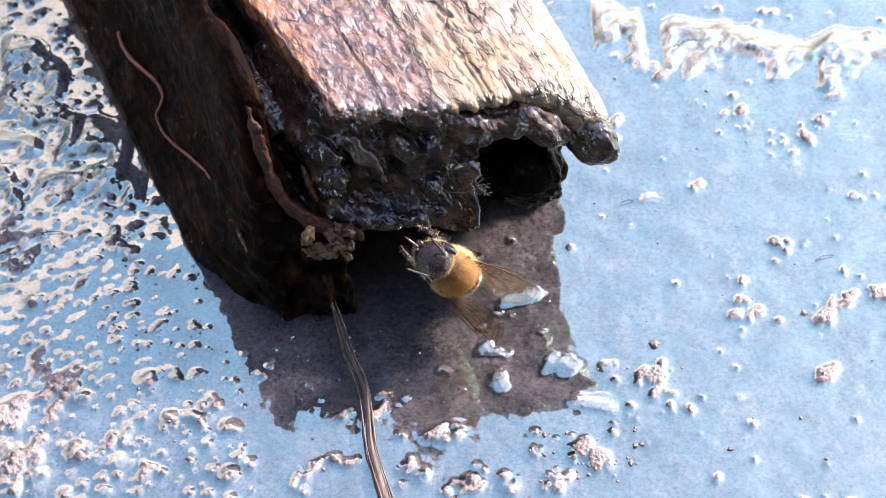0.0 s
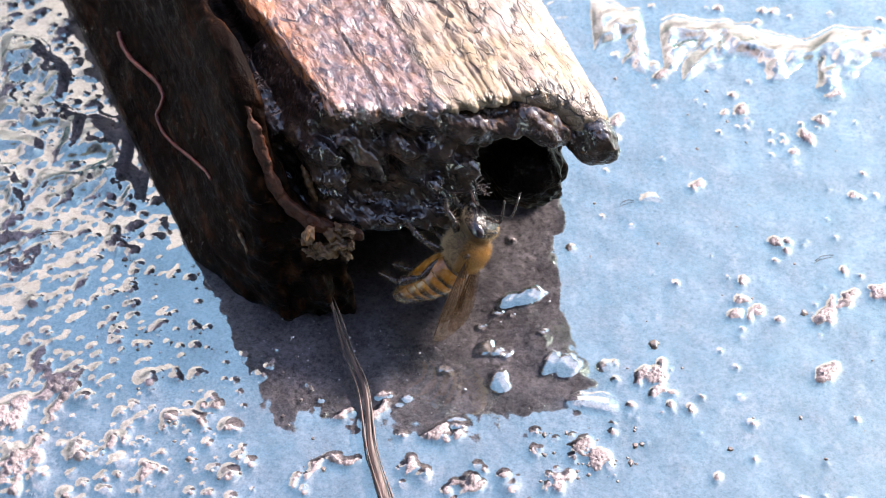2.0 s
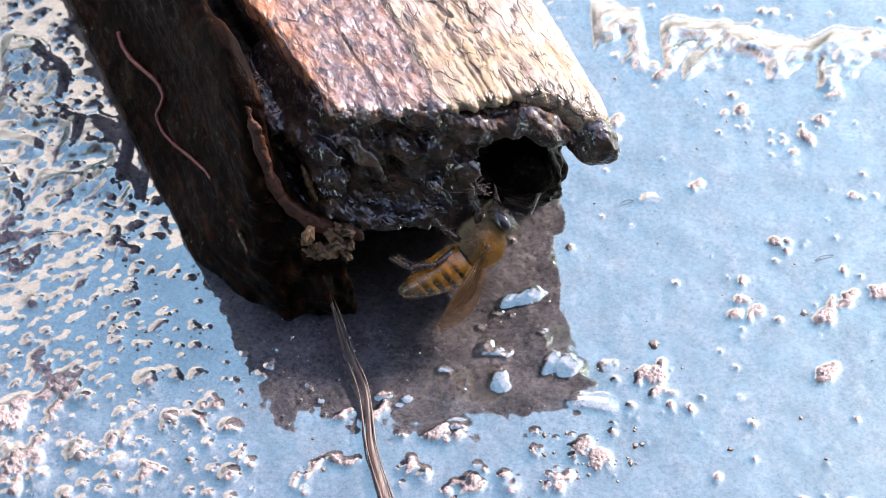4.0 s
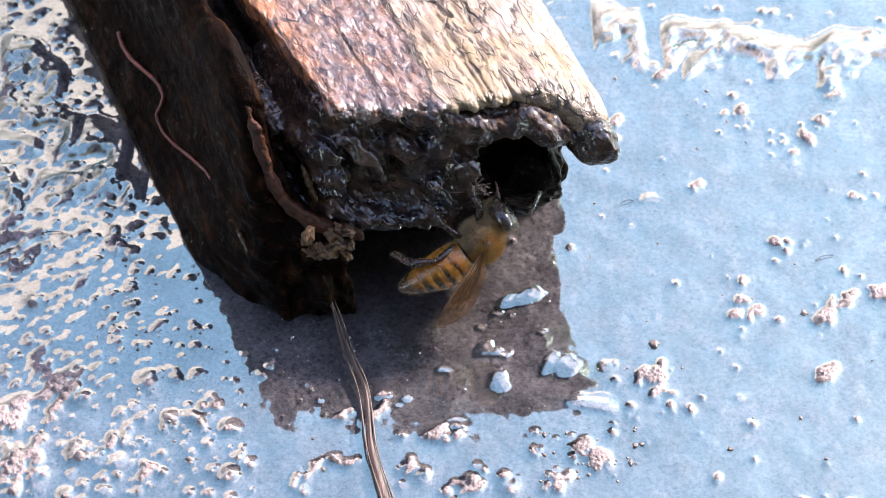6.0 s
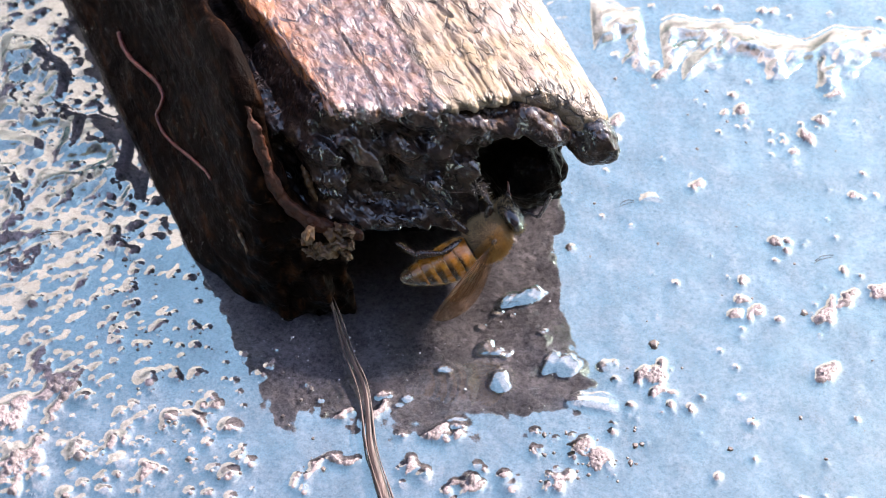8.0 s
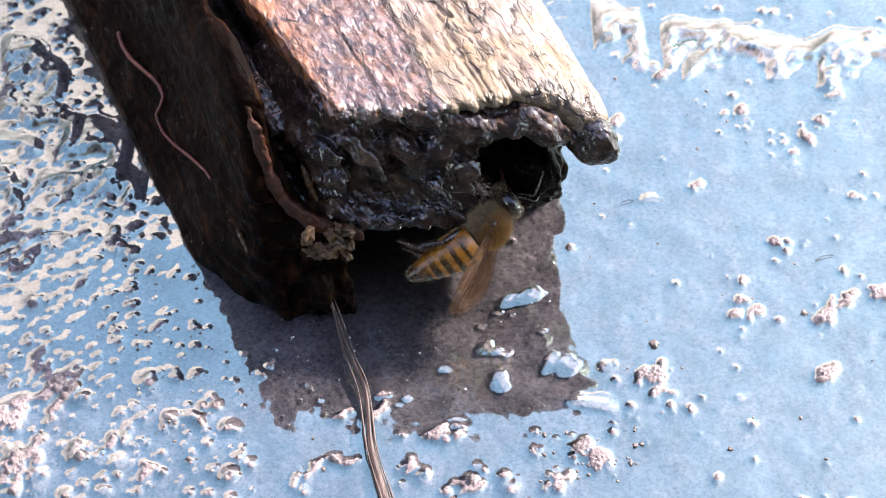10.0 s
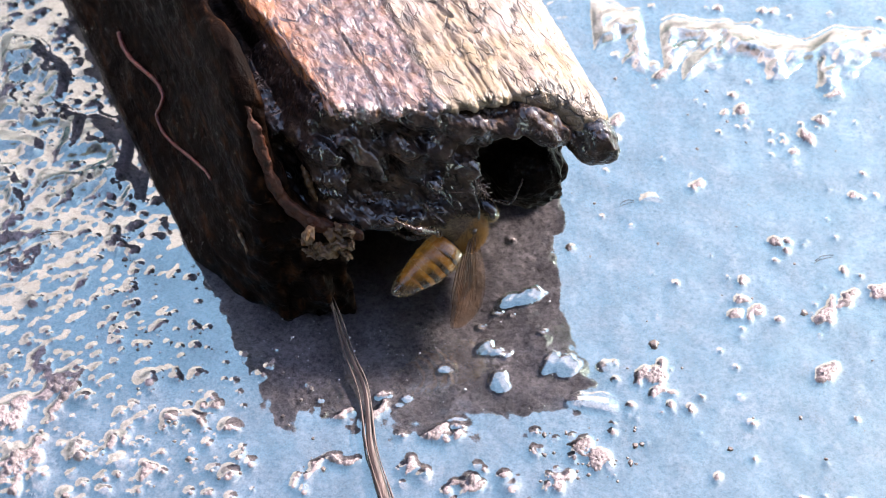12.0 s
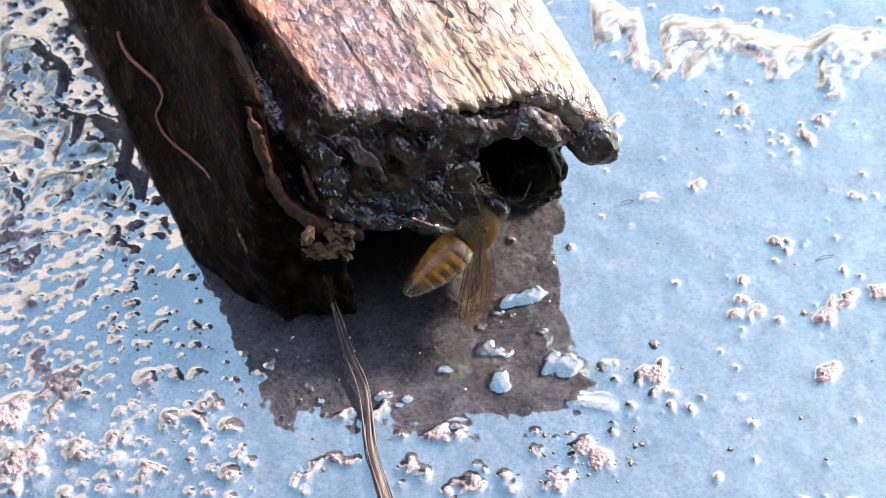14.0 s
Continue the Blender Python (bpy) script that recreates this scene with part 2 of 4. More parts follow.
EYE_BLACK = plain_material("compound_eye", (0.008, 0.006, 0.008), (0.022, 0.016, 0.018), 3.0, (0.10, 0.16), 0.012, (1, 1, 1), 0.7)
HEAD_SKIN = plain_material("head_skin", (0.007, 0.005, 0.005), (0.022, 0.015, 0.012), 1.2, (0.14, 0.3), 0.12, (1, 1, 1), 0.45)
PELT = plain_material("thorax_skin", (0.025, 0.012, 0.004), (0.09, 0.042, 0.012), 1.5, (0.4, 0.7), 0.1)
FUR = plain_material("golden_hair", (0.24, 0.105, 0.018), (0.44, 0.225, 0.052), 1.0, (0.4, 0.6), 0.02)
FUR_PALE = plain_material("pale_hair", (0.23, 0.155, 0.070), (0.46, 0.33, 0.17), 1.0, (0.4, 0.6), 0.02)
VEIN = plain_material("wing_vein", (0.02, 0.01, 0.006), (0.06, 0.028, 0.014), 1.5, (0.5, 0.7), 0.02, (1, 1, 1), 0.2)
TONGUE = plain_material("tongue", (0.04, 0.012, 0.007), (0.12, 0.035, 0.016), 1.5, (0.2, 0.4), 0.02)


# ---- mesh tools ----
def part(name, bm, material, parent=None, label=""):
    """A bmesh in millimetres as one mesh object."""
    me = bpy.data.meshes.new(name)
    bmesh.ops.scale(bm, vec=(S, S, S), verts=bm.verts)
    bm.to_mesh(me)
    bm.free()
    for p in me.polygons:
        p.use_smooth = True
    me.materials.append(material)
    ob = new(name, me)
    ob.parent = parent
    return tagged(ob, label)


def array_mesh(name, verts, quads, material, parent=None, label="", smooth=True):
    """A mesh from numpy arrays in millimetres."""
    me = bpy.data.meshes.new(name)
    me.vertices.add(len(verts))
    me.vertices.foreach_set("co", (np.asarray(verts, np.float32) * S).ravel())
    q = np.asarray(quads, np.int32)
    me.loops.add(q.size)
    me.loops.foreach_set("vertex_index", q.ravel())
    me.polygons.add(len(q))
    me.polygons.foreach_set("loop_start", np.arange(0, q.size, q.shape[1], dtype=np.int32))
    me.polygons.foreach_set("use_smooth", np.full(len(q), smooth))
    me.update(calc_edges=True)
    me.materials.append(material)
    ob = new(name, me)
    ob.parent = parent
    return tagged(ob, label)


LATTICE = np.random.RandomState(7).rand(32, 32, 32).astype(np.float32)


def value_noise(p, scale, octaves=4, gain=0.5):
    """Fractal value noise in -1..1 at points p (n x 3)."""
    total, amp, norm = np.zeros(len(p), np.float32), 1.0, 0.0
    q = (p / scale).astype(np.float32)
    for _ in range(octaves):
        i = np.floor(q).astype(np.int32)
        f = q - i
        f = f * f * (3 - 2 * f)
        i &= 31
        j = (i + 1) & 31
        x0, y0, z0, x1, y1, z1 = i[:, 0], i[:, 1], i[:, 2], j[:, 0], j[:, 1], j[:, 2]
        fx, fy, fz = f[:, 0], f[:, 1], f[:, 2]
        a = LATTICE[x0, y0, z0] * (1 - fx) + LATTICE[x1, y0, z0] * fx
        b = LATTICE[x0, y1, z0] * (1 - fx) + LATTICE[x1, y1, z0] * fx
        c = LATTICE[x0, y0, z1] * (1 - fx) + LATTICE[x1, y0, z1] * fx
        d = LATTICE[x0, y1, z1] * (1 - fx) + LATTICE[x1, y1, z1] * fx
        v = (a * (1 - fy) + b * fy) * (1 - fz) + (c * (1 - fy) + d * fy) * fz
        total += amp * (v * 2 - 1)
        norm += amp
        amp *= gain
        q = q * 2.03 + 11.3
    return total / norm


def carve(field, low, high, step):
    """The skin of the solid field(points) < 0 inside a box: points and quads."""
    axes = [np.arange(a, b + step, step, dtype=np.float32) for a, b in zip(low, high)]
    shape = tuple(len(a) for a in axes)
    grid = np.stack(np.meshgrid(*axes, indexing="ij"), -1).reshape(-1, 3)
    val = field(grid).reshape(shape)
    for ax in range(3):  # close the skin at the box
        for end in (0, -1):
            idx = [slice(None)] * 3
            idx[ax] = end
            val[tuple(idx)] = np.maximum(val[tuple(idx)], 0.3 * step)
    inside = val < 0
    n = [s - 1 for s in shape]
    total = np.zeros((*n, 3), np.float32)
    count = np.zeros(n, np.float32)
    corner = [(i, j, k) for i in (0, 1) for j in (0, 1) for k in (0, 1)]

    def cut(arr, c):
        return arr[c[0]:c[0] + n[0], c[1]:c[1] + n[1], c[2]:c[2] + n[2]]

    for a in corner:
        for ax in range(3):
            if a[ax]:
                continue
            b = tuple(1 if i == ax else a[i] for i in range(3))
            va, vb = cut(val, a), cut(val, b)
            cross = (va < 0) != (vb < 0)
            t = np.where(cross, va / np.where(cross, va - vb, 1), 0)
            for i in range(3):
                total[..., i] += np.where(cross, a[i] + (t if i == ax else 0), 0)
            count += cross
    used = count > 0
    index = np.full(n, -1, np.int64)
    index[used] = np.arange(int(used.sum()))
    cell = np.argwhere(used)
    verts = (cell + total[used] / count[used][:, None]) * step + np.array(low)
    quads = []
    for ax in range(3):
        u, v = [(1, 2), (2, 0), (0, 1)][ax]
        sl0, sl1 = [slice(None)] * 3, [slice(None)] * 3
        sl0[ax], sl1[ax] = slice(0, -1), slice(1, None)
        a, b = inside[tuple(sl0)], inside[tuple(sl1)]
        where = np.argwhere(a != b)
        where = where[(where[:, u] > 0) & (where[:, v] > 0) & (where[:, u] < n[u]) & (where[:, v] < n[v])]
        flip = a[tuple(where.T)]
        ring = []
        for du, dv in ((1, 1), (0, 1), (0, 0), (1, 0)):
            w = where.copy()
            w[:, u] -= du
            w[:, v] -= dv
            ring.append(index[tuple(w.T)])
        ring = np.stack(ring, 1)
        ring[~flip] = ring[~flip][:, ::-1]
        quads.append(ring)
    quads = np.concatenate(quads)
    quads = quads[(quads >= 0).all(1)]
    return verts, quads


def tube(bm, pts, radii, sides=8):
    """A bent, tapered tube through the points."""
    rings = []
    for i, p in enumerate(pts):
        a, b = Vector(pts[max(i - 1, 0)]), Vector(pts[min(i + 1, len(pts) - 1)])
        turn = (b - a).to_track_quat("Z", "Y").to_matrix()
        rings.append([bm.verts.new(Vector(p) + turn @ Vector((radii[i] * math.cos(q), radii[i] * math.sin(q), 0)))
                      for q in (2 * math.pi * s / sides for s in range(sides))])
    for r0, r1 in zip(rings, rings[1:]):
        for s in range(sides):
            bm.faces.new((r0[s], r0[(s + 1) % sides], r1[(s + 1) % sides], r1[s]))
    bm.faces.new(rings[0][::-1])
    bm.faces.new(rings[-1])
    return bm


def smooth_path(pts, steps=8):
    """Catmull-Rom points through pts."""
    v = [Vector(p) for p in pts]
    v = [v[0] * 2 - v[1], *v, v[-1] * 2 - v[-2]]
    out = []
    for i in range(1, len(v) - 2):
        for s in range(steps):
            t = s / steps
            a, b, c, d = v[i - 1:i + 3]
            out.append(0.5 * (2 * b + (c - a) * t + (2 * a - 5 * b + 4 * c - d) * t * t + (3 * b - a - 3 * c + d) * t ** 3))
    return [*out, v[-2]]


def ellipsoid(bm, centre, radii, turn=None, seg=32, rings=20):
    made = bmesh.ops.create_uvsphere(bm, u_segments=seg, v_segments=rings, radius=1)["verts"]
    m = Matrix.Translation(centre) @ (turn or Matrix()) @ Matrix.Diagonal((*radii, 1))
    bmesh.ops.transform(bm, matrix=m, verts=made)
    return made


def roughen(verts, amount, scale, seed=0.0):
    for v in verts:
        v.co += v.co.normalized() * amount * noise.fractal(v.co / scale + Vector((seed, seed, seed)), 1.0, 2.0, 4)


# ---- ground and water ----
def spread(low, high, step, far=30000.0):
    """Even steps from low to high, then wider and wider out to far."""
    out, d = [], step
    while True:
        d *= 1.6
        out.append((out[-1] if out else 0) + d)
        if out[-1] > far:
            break
    out = np.array(out)
    return np.concatenate([low - out[::-1], np.arange(low, high + step / 2, step), high + out])


def blur(a, sx, sy, step, turn=0.0):
    """Gaussian blur by FFT, the widths in millimetres, turned by an angle."""
    fy, fx = np.fft.fftfreq(a.shape[0], step)[:, None], np.fft.rfftfreq(a.shape[1], step)[None, :]
    gx, gy = fx * math.cos(turn) + fy * math.sin(turn), fy * math.cos(turn) - fx * math.sin(turn)
    return np.fft.irfft2(np.fft.rfft2(a) * np.exp(-2 * np.pi ** 2 * ((gy * sy) ** 2 + (gx * sx) ** 2)), a.shape)


def unit_noise(rs, shape, sx, sy, step, turn=0.0):
    a = blur(rs.randn(*shape), sx, sy, step, turn)
    return a / a.std()


STEP = 0.095
GX, GY = np.arange(-41, 41 + STEP / 2, STEP), np.arange(-25, 32 + STEP / 2, STEP)
XX, YY = np.meshgrid(GX, GY)
RS = np.random.RandomState(3)
# where the rough concrete stands out of the water: x, y, width, depth, amount
SHOALS = [(-32.4, 0, 3.5, 3.5, 1.0), (-30, -10, 3, 5, .8), (-26, -14, 4, 3, .72), (-24, -21.5, 4, 3, .95), (-29, -20, 5, 4, .9), (-19, -16, 3, 2.5, .66),
          (-36, 22, 5, 7, .9), (-32, 17, 3.5, 5, .85), (-29, 5.5, 4, 2.6, .95), (-34, 6, 3, 3, .9), (-29, 2.4, 3, 2.5, .75),
          (12.7, -12.3, .6, 1.5, 1.5), (16.4, 5.2, 1.1, .6, 1.3), (29.7, 11.2, .6, 1.8, 1.4), (32.7, 5.6, 1.0, .6, 1.3), (6.0, -18.4, 2.6, 1.2, 1.15),
          (10, -19.0, 1.6, 2.6, 1.1), (4.5, -21.2, 1.8, 1.3, 1.1), (2.4, -22.2, 1.6, 1.2, 1.1), (8, -21.3, 1.2, 1.2, 1.1), (-1.7, -21.0, 1.6, 1.0, 1.0),
          (0.4, -17.6, 2.6, .8, 1.1), (28.2, -7.6, 1.2, 1.8, 1.15), (28.1, -12.1, .9, 1.2, 1.2), (13.5, -17.8, 2.0, 1.6, .9), (15.6, -12.1, 1.6, .8, 1.0),
          (27.6, 12.5, 1.4, 1.0, 1.1), (24.1, 14.4, 1.2, 1.2, 1.0), (33, -4.4, 1.6, .8, 1.05), (31, 13.6, 3.5, 1.2, .95), (21, -13.6, .9, .5, 1.1), (25, 9, 8, 4, .30)]
# film edges, from which the water climbs towards the camera over a low swell: line, width, height
SWELLS = [([(18.8, 26.6), (20.2, 27.4), (22.7, 26.8), (24.6, 27.0), (27, 25.8), (29, 24.9), (31.5, 24.4), (33.8, 26.0), (35.9, 25.8), (40, 24.6)], 3.0, .52),
          ([(20.2, 21.2), (21.3, 22.9), (23.3, 24.6), (25.0, 25.4), (29, 23.0)], 2.2, .36),
          ([(-32.6, 8.0), (-30.9, 8.7), (-28.6, 9.0), (-27, 9.3), (-25.3, 9.0), (-23.6, 7.7)], 2.0, .42),
          ([(-37.5, 9.3), (-34.5, 9.0), (-33.0, 6.3)], 2.4, .4), ([(8.8, -14.1), (10.4, -13.9), (12.6, -14.3)], .9, .2),
          ([(-38, 26), (-35, 24.5), (-31.5, 20.5)], 3.0, .5), ([(-37, 18.5), (-33.5, 17), (-29.5, 15.2)], 2.8, .48), ([(-31.2, 14.5), (-28.6, 15.4), (-25.2, 13.6)], 3.4, .55),
          ([(-40, 13.8), (-35.5, 13.5), (-32.4, 12.6)], 2.0, .36), ([(15.4, 5.9), (16.4, 6.2), (17.6, 5.6)], 1.1, .2),
          ([(13, 30), (15, 29), (17.5, 28.2)], 4.5, .7)]
# wedges of water that lean out of the quiet pool: x, y, width, depth, slope, skew
DROPS = [(6.3, -4.9, 1.9, .80, .36, .25), (3.8, -9.9, 1.15, .75, .19, -.1), (4.1, -12.8, .80, 1.05, .17, .1), (8.3, -11.4, 1.4, 1.1, .16, 0), (0.2, -11.7, .55, .4, .18, 0),
         (-2.6, -14.4, .34, .34, .2, 0), (-3.1, -14.9, .22, .22, .2, 0), (.6, -16.3, .9, .28, .18, .1), (7.4, -8.2, .33, .26, .22, 0), (4.1, -6.4, .45, .26, .28, 0),
         (5.2, -6.6, .25, .22, .28, 0), (2.9, -7.7, .28, .25, .26, 0)]


def shoal_density():
    d = 0.22 + 0.34 * np.clip((-16.5 - XX - 0.36 * YY) / 12, 0, 1)
    for x, y, w, h, a in SHOALS:
        d = np.maximum(d, a * np.exp(-(((XX - x) / w) ** 2 + ((YY - y) / h) ** 2) * 0.6))
    return d


def stamp(field, x, y, r, shape):
    """Adds shape(distance / r) to the field round (x, y)."""
    i, j, n = int((y - GY[0]) / STEP), int((x - GX[0]) / STEP), int(3 * r / STEP) + 2
    rows, cols = slice(max(i - n, 0), max(i + n, 0)), slice(max(j - n, 0), max(j + n, 0))
    field[rows, cols] += shape(np.hypot(XX[rows, cols] - x, YY[rows, cols] - y) / r)


def build_ground():
    d = shoal_density()
    a = unit_noise(RS, XX.shape, 0.14, 0.16, STEP)
    b = unit_noise(RS, XX.shape, 0.26, 0.46, STEP, -0.6)
    c = unit_noise(RS, XX.shape, 0.7, 1.5, STEP, -0.6)
    mixed = 0.45 * a + 0.9 * b + 0.85 * c
    mixed /= mixed.std()
    shade = np.exp(-np.clip(np.hypot((XX - 0) / 9, (YY + 8.4) / 6) - 0.6, 0, None) * 3)  # the quiet pool before the beam
    beside = XX + 0.43 * YY + 19.5  # and the quiet strip along its dark side
    shade = np.maximum(shade, np.clip(beside * 0.8 + 1.0, 0, 1) * (XX < 0) * (YY > -9))
    dry = mixed > 2.50 - 2.0 * np.clip(d, 0, 1.3) + 2.0 * shade
    p = blur(dry.astype(float), 0.06, 0.06, STEP)
    water = 0.13 * blur(p, 0.14, 0.15, STEP) + 0.035 * blur(p, 0.30, 0.32, STEP) + 0.03 * blur(p, 0.9, 0.9, STEP)
    stone = -0.17 + 0.40 * blur(p, 0.11, 0.11, STEP) + 0.04 * blur(p, 0.5, 0.5, STEP) + 0.018 * b + 0.012 * a
    stone += 0.07 * np.clip(blur(p, 0.25, 0.25, STEP) * RS.randn(*XX.shape), -1.5, 1.5)
    # single grains that lift the film, each with its own meniscus
    count = 0
    while count < 1000:
        x, y = RS.uniform(-40, 40), RS.uniform(-24, 31)
        i, j = int((y - GY[0]) / STEP), int((x - GX[0]) / STEP)
        left = min(1, max(0, (-16.5 - x - 0.36 * y) / 8))
        if RS.rand() > 0.03 + 0.34 * left + 0.55 * max(d[i, j] - 0.3, 0) or shade[i, j] > 0.12 or (x > 8 and RS.rand() < 0.45):
            continue
        count += 1
        r = min(0.62, max(0.14, 0.175 * RS.lognormal(0, 0.5)))
        tall = r * RS.uniform(0.4, 0.85)
        stamp(water, x, y, r, lambda q: tall * 0.55 * np.exp(-q * q * 0.8))
        if RS.rand() < 0.75:
            stamp(stone, x + 0.15 * r, y - 0.35 * r, r * 0.72, lambda q: (tall * 0.72 + 0.2) * np.exp(-q ** 4))
    # low swells behind the film edges
    for line, w, h in SWELLS:
        xs, ys = zip(*line)
        s = np.interp(XX, xs, ys) - YY + 0.10 * b + 0.25 * c * min(1, w / 2)
        width = w * (1 + 0.30 * c + 0.12 * b)
        fade = np.clip((XX - xs[0]) / 0.8, 0, 1) * np.clip((xs[-1] - XX) / 0.8, 0, 1)
        rise = np.clip(s / width, 0, 1) * np.clip((width * 1.55 - s) / (0.55 * width), 0, 1)
        water += fade * blur(h * rise, 0.10, 0.10, STEP) + fade * 0.05 * np.exp(-(s / 0.16) ** 2)
    water += (0.010 * unit_noise(RS, XX.shape, 2.0, 2.4, STEP) + 0.0026 * unit_noise(RS, XX.shape, 0.24, 0.28, STEP) + 0.006 * unit_noise(RS, XX.shape, 0.6, 0.7, STEP))
    for x, y, w, h, z, skew in DROPS:
        r = ((XX - x) / w) ** 2 + ((YY - y - skew * (XX - x)) / h) ** 2 + 0.30 * b + 0.12 * a
        lean = z * np.clip(YY - y - skew * (XX - x) + h, 0, None)
        water += blur(lean * np.clip((1 - r) * 7, 0, 1), 0.05, 0.05, STEP)
    return water, stone


def sheet(name, z, gx, gy, material, keep=None):
    """A height field as one mesh, carried on flat to the horizon."""
    ox, oy = spread(gx[0], gx[-1], gx[1] - gx[0]), spread(gy[0], gy[-1], gy[1] - gy[0])
    nx, ny = (len(ox) - len(gx)) // 2, (len(oy) - len(gy)) // 2
    full = np.pad(z, ((ny, ny), (nx, nx)), mode="edge")
    h, w = full.shape
    fade = np.ones((h, w))
    fade[:ny] = fade[-ny:] = 0
    fade[:, :nx] = fade[:, -nx:] = 0
    full = full * fade + (1 - fade) * float(np.median(z))
    vx, vy = np.meshgrid(ox, oy)
    i = np.arange(h * w).reshape(h, w)
    q = np.stack([i[:-1, :-1], i[:-1, 1:], i[1:, 1:], i[1:, :-1]], -1).reshape(-1, 4)
    if keep is not None:
        k = np.pad(keep, ((ny, ny), (nx, nx)), constant_values=True)
        q = q[(k[:-1, :-1] | k[:-1, 1:] | k[1:, 1:] | k[1:, :-1]).reshape(-1)]
    return array_mesh(name, np.stack([vx, vy, full], -1).reshape(-1, 3), q, material)


water_z, stone_z = build_ground()
tagged(sheet("ground", stone_z, GX, GY, CONCRETE), "rough grey-brown wet concrete under a film of water", "ground", kind="structure")
tagged(sheet("water", water_z, GX, GY, WATER, water_z > stone_z - 0.03), "shallow mirror-like water film over rough concrete", "water", kind="structure")


def build_walls():
    """Plain unseen walls: a light block behind the camera, the yard's across the water."""
    # the south one is added: it keeps sky light off the beam's end
    for name, m, size, mat, label in (
            ("shade_wall_south", pose(205, -215, 190), (890, 30, 380), PLASTER, "unseen dark plaster wall added to keep sky light off the beam's end"),
            ("wall_north", pose(-700, 1190, 800, 0, 0, 45), (7600, 40, 1602), PALE_WALL, "pale pinkish plaster wall across the yard")):
        bm = bmesh.new()
        bmesh.ops.create_cube(bm, size=1)
        bmesh.ops.transform(bm, matrix=m @ Matrix.Diagonal((*size, 1)), verts=bm.verts)
        bmesh.ops.bevel(bm, geom=bm.edges[:], offset=3, segments=2, affect="EDGES")
        tagged(part(name, bm, mat), label, "wall", kind="structure")


build_walls()


# ---- the beam ----
LEAN = 0.45  # the beam runs back along (-LEAN, 1)


def lean_back(v, side):
    """Leans the beam back; its sawn end stands a little behind the side layer, which reaches forwards."""
    v = v.copy()
    v[:, 0] -= LEAN * v[:, 1]
    eye = np.array(EYE) / S
    grow = 1 - 0.017 * np.clip(v[:, 2] / 7, 0, 1) * np.clip((9 - v[:, 1]) / 9, 0, 1) if side else np.full(len(v), 1.02)
    return eye + (v - eye) * grow[:, None]


def soft_max(*f, r=0.5):
    out = f[0]
    for g in f[1:]:
        h = np.clip(r - np.abs(out - g), 0, None) / r
        out = np.maximum(out, g) + h * h * r * 0.25
    return out


def soft_min(*f, r=0.5):
    return -soft_max(*[-g for g in f], r=r)


def ball(p, c, rad):
    q = (p - np.array(c, np.float32)) / np.array(rad, np.float32)
    return (np.sqrt((q ** 2).sum(1)) - 1) * min(rad)


def stretched(p, s):
    return p * np.array(s, np.float32)


def banded(base, p, reach, extra):
    """Adds extra(points) to the field where it is near its skin."""
    near = np.abs(base) < reach
    out = base.copy()
    out[near] += extra(p[near])
    return out


def top_field(p):
    u, y, z = p.T
    left, right = -10.6 - 0.11 * y, 10.6 + 0.15 * y
    low = 18.9 - 1.6 * np.clip(y + 3, 0, 2) - 4.2 * np.clip((u - 3.5) / 3.5, 0, 1)
    roof = 20.2 - 0.060 * np.clip(u - 4.6, 0, None) ** 2 - (0.25 + 0.8 * np.clip((u - 4) / 4, 0, 1)) * np.exp(-(y + 5.4) / 1.2)
    front = -5.45 + 0.055 * u + 0.20 * np.clip(u + 2, 0, 6) - 0.40 * np.clip(u - 4.6, 0, 3.5) + 0.16 * np.clip(u - 7.6, 0, 3) ** 2
    base = soft_max(left - u, u - right, low - z, z - roof, front - y, r=1.0 + 1.2 * np.clip((u - 4) / 4, 0, 1))

    def wear(q):
        grain = value_noise(stretched(q, (1, 0.13, 0.8)), 1.1, 4, 0.6)
        lump = value_noise(q, 3.0, 3)
        fine = value_noise(stretched(q, (1, 0.3, 1)), 0.5, 3, 0.6)
        face = np.clip((q[:, 2] - 19.0), 0, 1)
        crack = value_noise(stretched(q, (1, 0.10, 0.3)) + 5, 2.6, 3)
        split = value_noise(stretched(q, (0.8, 0.8, 0.3)) + 17, 3.4, 4)
        edge = np.exp(-np.clip(q[:, 1] + 5.4, 0, None) / 1.0)
        return (0.12 * grain + 0.30 * lump * (1 - 0.5 * face) + 0.22 * fine + 0.22 * np.clip(0.035 - np.abs(crack), 0, None) / 0.035 * face
                + 0.25 * np.clip(0.025 - np.abs(split), 0, None) / 0.025 * face * np.clip((q[:, 0] + 1) / 4, 0, 1)
                + 0.35 * edge * value_noise(stretched(q, (1, 0.15, 0.6)) + 3, 0.9, 4, 0.6))

    return banded(base, p, 1.8, wear)


def toward(c):
    """Leans the lower lumps of the end face forwards."""
    k = max(0.0, 17 - c[2])
    return c[0] - 0.1 * k, c[1] - 0.235 * k, c[2] + 0.26 * k


